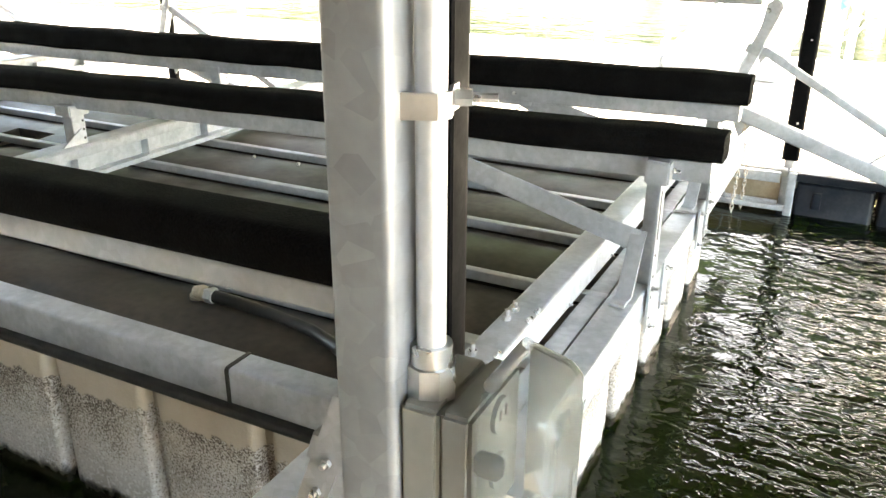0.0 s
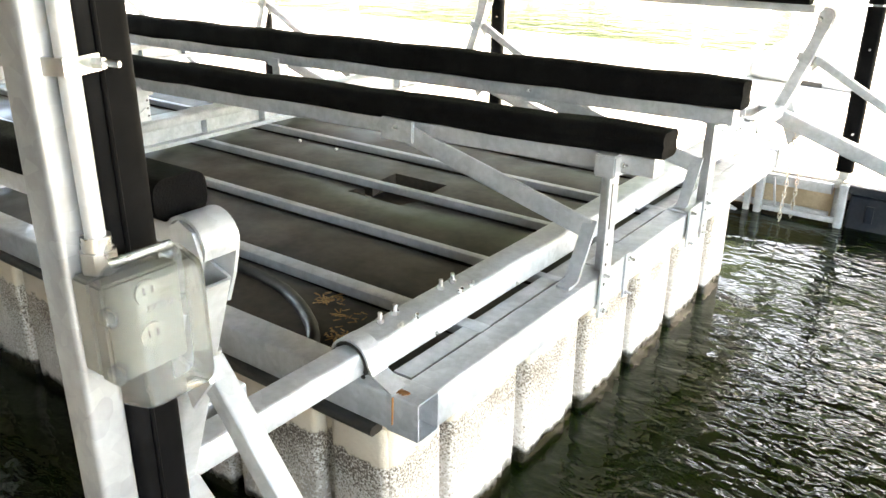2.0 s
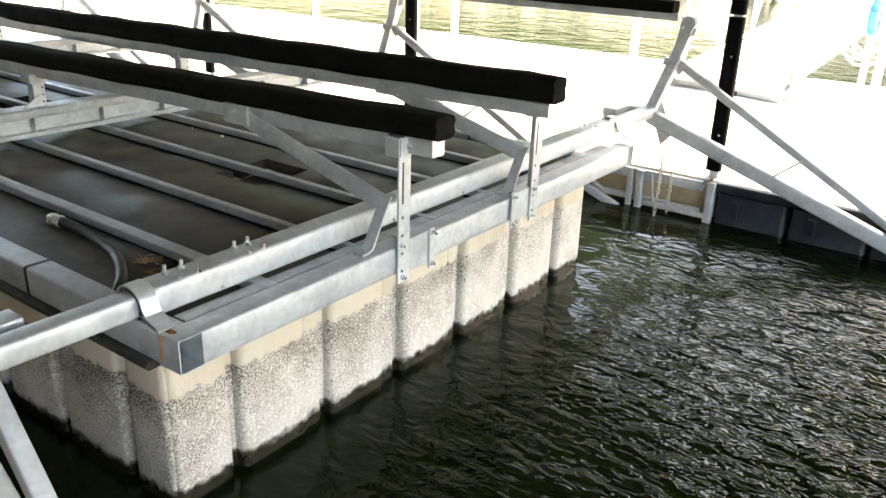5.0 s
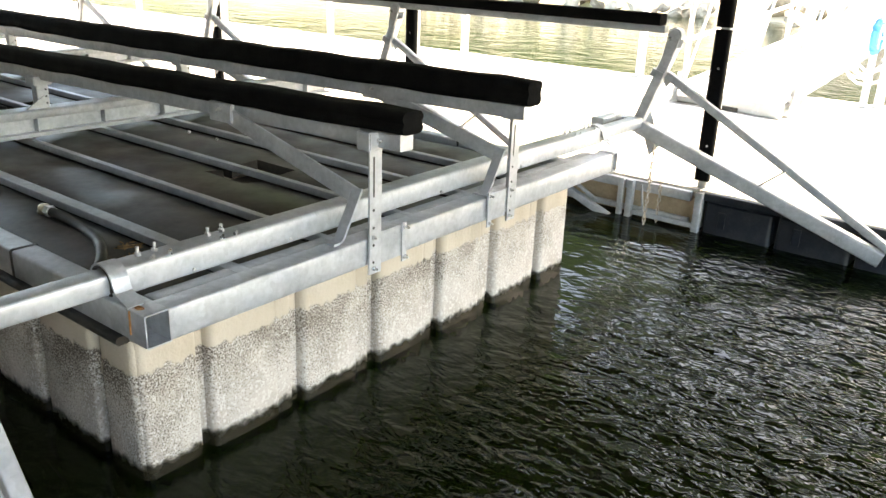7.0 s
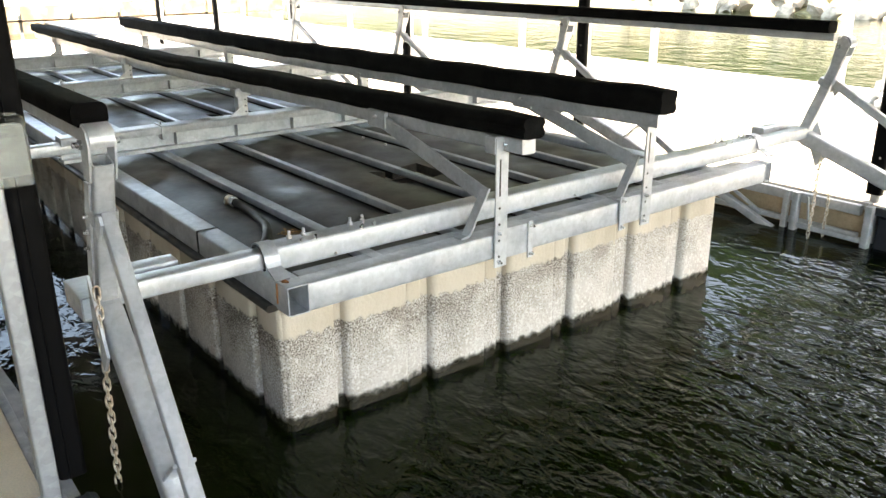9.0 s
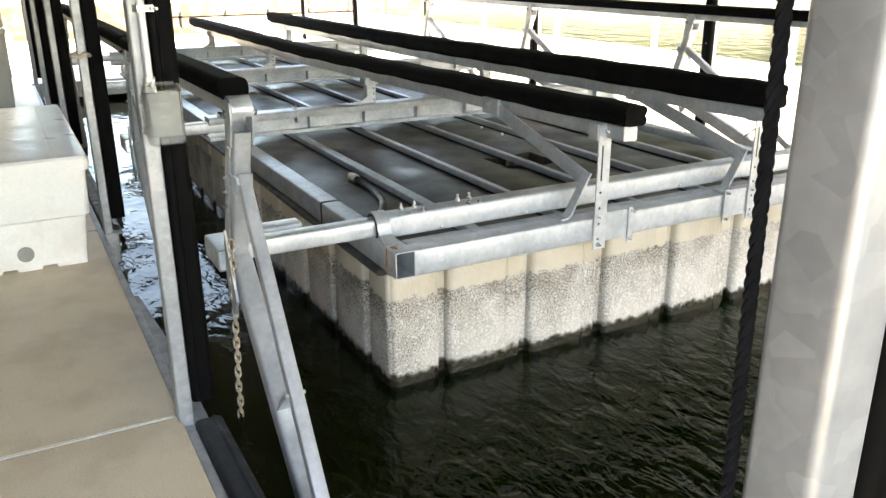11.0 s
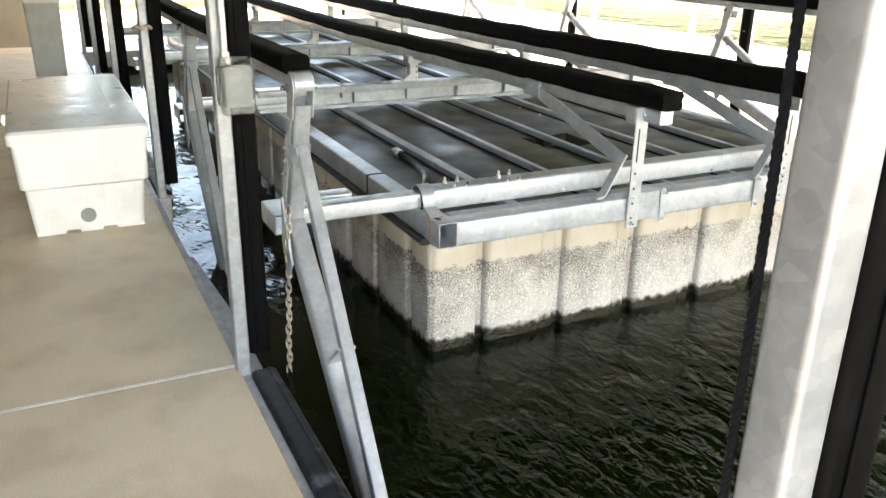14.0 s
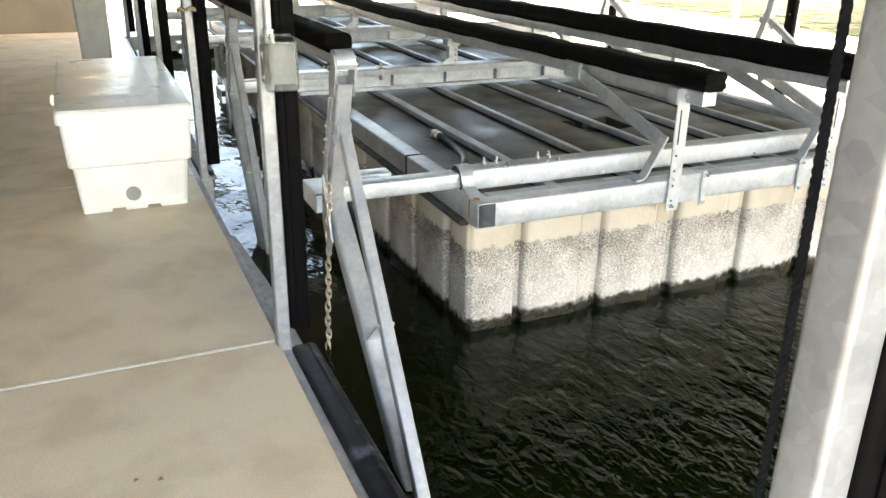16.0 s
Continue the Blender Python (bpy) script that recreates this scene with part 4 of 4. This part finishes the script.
def chain(name, label, p, n, mat, sway):
    """Alternate oval links hanging from p."""
    ch = thing(name, label, "chain", p)
    proto = []
    for turn in (0, 1):
        bm = B()
        pts = []
        for k in range(17):
            a = 2 * math.pi * k / 16
            u, z = 0.0100 * math.cos(a), 0.016 * math.sin(a) + (0.010 if math.sin(a) > 0 else -0.010)
            pts.append((u, 0, z) if turn else (0, u, z))
        sweep(bm, pts, 0.0038, 6)
        proto.append(finish(bm, "chain_link", mat))
    for k in range(n):
        ob = new("chain_link", proto[k % 2])
        ob.parent = ch
        ob.location = (sway * 0.0022 * k + 0.003 * math.sin(k * 0.7), 0.002 * math.sin(k), -0.036 * k)
    return ch


chain("chain", "rust-tinged galvanized chain hanging from the arm into the water", (0.165, 1.545, 0.52), 23, RUST_CHAIN, -2.6)
chain("chain", "galvanized chain hanging from the far arm to the water", (0.13, 6.20, 0.37), 19, RUST_CHAIN, -0.2)
chain("chain", "short bundled chain hooked to the far dock frame", (0.16, FAR - 0.06, 0.0), 10, RUST_CHAIN, 0.3)

# ---- far side ----
def far_post(x):
    post = thing("far_post", "galvanized post with black pads at the far walkway", "post", (x, 6.47, 0.0), group="padded posts of the far walkway")
    bm = B()
    tube(bm, (0, 0, -0.35), (0, 0, 3.2), 0.07, 0.07, 0.012)
    part("post_tube", bm, ZINC, post)
    for z0, z1 in ((0.06, 1.085), (1.10, 2.1), (2.115, 3.1)):
        beam("rubber_pad", (0, -0.045, z0), (0, -0.045, z1), 0.105, 0.06, 0.02, PAD, post, "black rubber pad", up=(0, 1, 0))
        for z in (z0 + 0.25, z1 - 0.25):
            stud(post, (0.01, -0.076, z), (0, -1, 0), 0.008, 0.003)
    return post


p0 = far_post(0.415)
for k in range(1, 6):
    copy_thing(p0, pose(0.415 - 2.7 * k, 6.47, 0))
copy_thing(p0, pose(0.415 + 2.7, 6.47, 0))


def dock_float(x):
    """A blue-black moulded float under the deck edge."""
    f = thing("dock_float", "blue-black ribbed plastic float under the far walkway", "float", (x, FAR, -0.25), group="black floats of the far walkway")
    part("float_body", shell([(-0.35, -0.24, 0.24, -0.02, 0.5), (-0.08, -0.245, 0.245, -0.045, 0.5), (-0.06, -0.238, 0.238, -0.03, 0.5), (0.17, -0.232, 0.232, -0.02, 0.5), (0.19, -0.22, 0.22, 0.0, 0.5)], 0.03), FLOAT_BLACK, f)
    bm = B()
    tube(bm, (-0.10, -0.032, 0.02), (-0.10, -0.032, 0.13), 0.05, 0.012, 0.004, up=(0, 1, 0))
    part("moulded_grip", bm, FLOAT_BLACK, f)
    return f


f0 = dock_float(0.72)
for k in range(1, 12):
    copy_thing(f0, pose(0.72 + 0.5 * k, FAR, -0.25))
bm = B()
tube(bm, (0.46, FAR - 0.02, -0.03), (8, FAR - 0.02, -0.03), 0.05, 0.055, 0.008)
solid("rub_rail", bm, FLOAT_BLACK, "dark rub rail along the far walkway edge", "rail")

hanger = thing("dock_hanger", "galvanized hanger frame with braces at the far dock edge", "bracket", (0, FAR, 0))
beam("upright", (-0.135, -0.06, -0.37), (-0.135, -0.06, -0.01), 0.035, 0.04, 0.004, ZINC, hanger)
beam("upright", (-0.06, -0.06, -0.37), (-0.06, -0.06, -0.01), 0.055, 0.045, 0.005, ZINC, hanger)
# row of holes as flat black discs that stand for their shade
for k in range(6):
    part("adjusting_hole", rod(B(), (-0.06, -0.0835, -0.33 + 0.05 * k), (-0.06, -0.0822, -0.33 + 0.05 * k), 0.007, 8), RUBBER_AND_HOLES, hanger, "black disc for the shade inside an adjusting hole")
beam("brace", (-0.04, -0.105, -0.375), (-0.95, -0.16, 0.02), 0.05, 0.055, 0.006, ZINC, hanger)
beam("brace_rod", (-0.30, -0.09, -0.215), (-0.62, -0.11, -0.04), 0.022, 0.022, 0.004, ZINC, hanger)
beam("end_upright", (0.455, -0.06, -0.34), (0.455, -0.06, 0.0), 0.05, 0.05, 0.006, ZINC, hanger)
beam("tie_bar", (-0.03, -0.06, -0.245), (0.43, -0.06, -0.245), 0.03, 0.035, 0.004, ZINC, hanger)
beam("hook_rod", (0.02, -0.06, -0.03), (0.05, -0.06, -0.228), 0.014, 0.014, 0.003, ZINC, hanger)


def rail_post(x):
    post = thing("roof_post", "slim white post on the lake-side edge of the far walkway", "post", (x, 11.3, 0.0), group="lake-side posts")
    bm = B()
    tube(bm, (0, 0, 0), (0, 0, 3.2), 0.09, 0.09, 0.012)
    part("post_tube", bm, ALU, post)
    bm = B()
    box(bm, (-0.09, -0.09, 0.0), (0.09, 0.09, 0.015), 0.003)
    part("base_plate", bm, ALU, post)
    return post


r0 = rail_post(-2.4)
for k in (-1, 1, 2, 3, 4, 5, 6, 7):
    copy_thing(r0, pose(-2.4 - 2.95 * k, 11.3, 0))

# gangway to the shore
gang = thing("gangway", "white aluminium gangway ramp with railings leading ashore", "gangway", (-0.62, 9.72, 0.0))
GX = Vector((0.0, 1.0, 0.075)).normalized()
GS = Vector((1.0, -0.22, 0)).normalized()
U = Vector((0, 0, 1))
beam("ramp_deck", U * 0.11, U * 0.11 + GX * 17, 1.16, 0.06, 0.01, ALU, gang)
beam("toe_plate", GS * -0.62 + U * 0.075, GS * 0.62 + U * 0.075, 0.05, 0.14, 0.01, ALU, gang)
# black bar painted as the shade in the gap below the toe plate
beam("toe_slot", GS * -0.1 + U * 0.02 + Vector((0, -0.03, 0)), GS * 0.14 + U * 0.02 + Vector((0, -0.03, 0)), 0.03, 0.05, 0.004, RUBBER_AND_HOLES, gang, "black bar for the shade in the slot under the ramp end")
for s in (-1, 1):
    o = Vector((0.60 * s, 0.1, 0.12))
    for h in (0.06, 0.55, 1.0):
        beam("rail", o + U * h, o + GX * 16.8 + U * h, 0.045, 0.045, 0.01, ALU, gang)
    for k in range(14):
        q = o + GX * (0.1 + k * 1.2)
        beam("rail_post", q, q + U * 1.0, 0.045, 0.045, 0.008, ALU, gang)
        beam("lattice", q + U * 0.06, q + GX * 0.6 + U * 0.98, 0.028, 0.028, 0.006, ALU, gang)
    part("foot_plate", plate(B(), [o + Vector((0.03 * s, 0.25, -0.11)), o + Vector((0.03 * s, -0.1, -0.11)), o + Vector((0.03 * s, 0.02, 0.2)), o + Vector((0.03 * s, 0.12, 0.2))], 0.02, (s, 0, 0)), ALU, gang)

coil = thing("garden_hose", "white and blue hose coiled on a rack by the gangway", "hose", (0.42, 11.15, 0.0))
for k in range(5):
    r = 0.26 + 0.03 * (k % 3)
    part("hose_loop", sweep(B(), [(0.04 * k - 0.1 + r * 0.7 * math.cos(a / 10), r * 0.7 * math.cos(a / 10), 0.62 + 0.08 * (k % 2) + r * 1.15 * math.sin(a / 10)) for a in range(0, 64, 4)], 0.016, 7), HOSE_WHITE, coil, "white hose loop")
bm = B()
sweep(bm, [(0.0, 0.15 * math.cos(a / 10), 0.78 + 0.16 * math.sin(a / 10)) for a in range(0, 64, 4)], 0.045, 8)
part("blue_coil", bm, HOSE_BLUE, coil)
beam("rack_post", (0, 0, 0), (0, 0, 1.1), 0.07, 0.07, 0.01, ALU, coil)
beam("rack_arm", (-0.15, 0.06, 0.9), (0.15, 0.06, 0.9), 0.05, 0.05, 0.01, ALU, coil)

# next dock beyond the end walkway
dock2 = thing("neighbour_dock", "neighbouring dock with weathered brown timber sides", "dock", (-22, 4, 0.0))
bm = B()
box(bm, (-4, -20, 0.48), (0, 9.5, 0.58), 0.01)
part("dock_top", bm, CONCRETE_PALE, dock2)
for k in range(22):
    for z0, z1 in ((-0.3, 0.02), (0.06, 0.44)):
        part("side_timber", box(B(), (-0.05, -19 + k * 1.3, z0), (0.03, -17.78 + k * 1.3, z1), 0.01), BROWN_WOOD, dock2)

# shore
bm = B()
n, mrows = 60, 10
rows_v = []
for i in range(n + 1):
    x = -120 + 180 * i / n
    row = []
    for j in range(mrows + 1):
        f = j / mrows
        y = 27 + 0.10 * (x + 10) * (1 if x < -10 else -0.4) * -1 + f * 14 + 1.2 * noise.noise(Vector((x * 0.15, 1, 0)))
        row.append(bm.verts.new((x, y, -0.8 + 4.2 * f + 0.25 * noise.noise(Vector((x * 0.4, y * 0.4, 0))))))
    rows_v.append(row)
for i in range(n):
    for j in range(mrows):
        bm.faces.new((rows_v[i][j], rows_v[i + 1][j], rows_v[i + 1][j + 1], rows_v[i][j + 1]))
solid("ground_bank", bm, SAND, "sandy lake bank with patches of grass", "bank", kind="structure")
bm = B()
prev = None
for i in range(41):
    x = -160 + 240 * i / 40
    h = 27 + 7 * noise.noise(Vector((x * 0.05, 0, 0)))
    cur = [bm.verts.new((x, 40, 2.8)), bm.verts.new((x, 48, 6 + 0.35 * h)), bm.verts.new((x, 62, h))]
    if prev:
        for a in range(2):
            bm.faces.new((prev[a], cur[a], cur[a + 1], prev[a + 1]))
    prev = cur
solid("backdrop_hill", bm, GRASS_HILL, "green wooded hillside beyond the bank", "hill", kind="structure")
rnd = random.Random(4)
for k in range(70):
    x = -22 + 28 * rnd.random()
    s = 0.25 + 0.45 * rnd.random()
    y = 27.3 + 0.10 * (x + 10) * (1 if x < -10 else -0.4) * -1 + 2.2 * rnd.random()
    bm = B()
    bmesh.ops.create_icosphere(bm, subdivisions=2, radius=s)
    for v in bm.verts:
        v.co *= 0.8 + 0.45 * noise.noise(v.co * 2.2 / s + Vector((k * 3.7, 0, 0)))
        v.co.z *= 0.55
    ob = solid("rock", bm, ROCK, "tan broken shore rock on the bank", "rock", group="shore rocks", smooth=False)
    ob.location = (x, y, -0.35 + 0.28 * (y - 27))
    ob.rotation_euler = (rnd.random(), rnd.random(), rnd.random() * 6)

# ---- small litter and stains ----
rnd = random.Random(9)
for (cx, cy, n) in ((-0.41, 2.545, 40), (-0.27, 2.487, 18), (-0.21, 2.385, 30)):
    bm = B()
    for k in range(n):
        a, r = rnd.random() * 6.28, 0.05 * rnd.random() ** 0.5
        c = Vector((cx + r * 1.2 * math.cos(a), cy + r * math.sin(a), TOP + 0.004 + 0.006 * rnd.random()))
        d = Vector((math.cos(a * 3), math.sin(a * 3), 0.1)) * 0.012
        tube(bm, c - d, c + d, 0.005, 0.0015, 0.0005, n=1)
    solid("leaf_litter", bm, LEAF, "small heap of dry brown leaf litter on the tank top", "leaf litter", kind="stuff", smooth=False)
bm = B()
tube(bm, (0.163, 2.1885, 0.395), (0.160, 2.1885, 0.31), 0.012, 0.002, 0.0008, n=1)
part("rust_spot", bm, RUST, lift, "orange rust run down the beam end")
bm = B()
sweep(bm, [(0.150 + 0.003 * k, 2.215 + 0.012 * math.sin(k * 2.1), 0.397) for k in range(14)], 0.006, 6)
part("rust_crust", bm, RUST, lift, "orange rust crust at the strap foot")
for x, y in ((-1.685, 3.92), (-1.965, 3.92)):
    bm = B()
    bmesh.ops.create_icosphere(bm, subdivisions=1, radius=0.011, matrix=Matrix.Translation((x, y, TOP + 0.014)))
    solid("pebble", bm, WHITE_GEL, "tiny white pebble lying on the tank top", "pebble", group="pebbles on the tank top")
for x, y, turn in ((1.105, 0.665, 0.4), (1.135, 0.73, 1.9)):
    bm = B()
    for k in range(3):
        a = turn + 0.5 * (k - 1)
        tube(bm, (x, y, 0.003 + 0.001 * k), (x + 0.013 * math.cos(a), y + 0.013 * math.sin(a), 0.005 + 0.001 * k), 0.006, 0.0015, 0.0005, n=1)
    solid("dry_leaf", bm, LEAF, "small dry brown leaf scrap on the concrete walkway", "leaf", group="leaf scraps on the walkway", smooth=False)
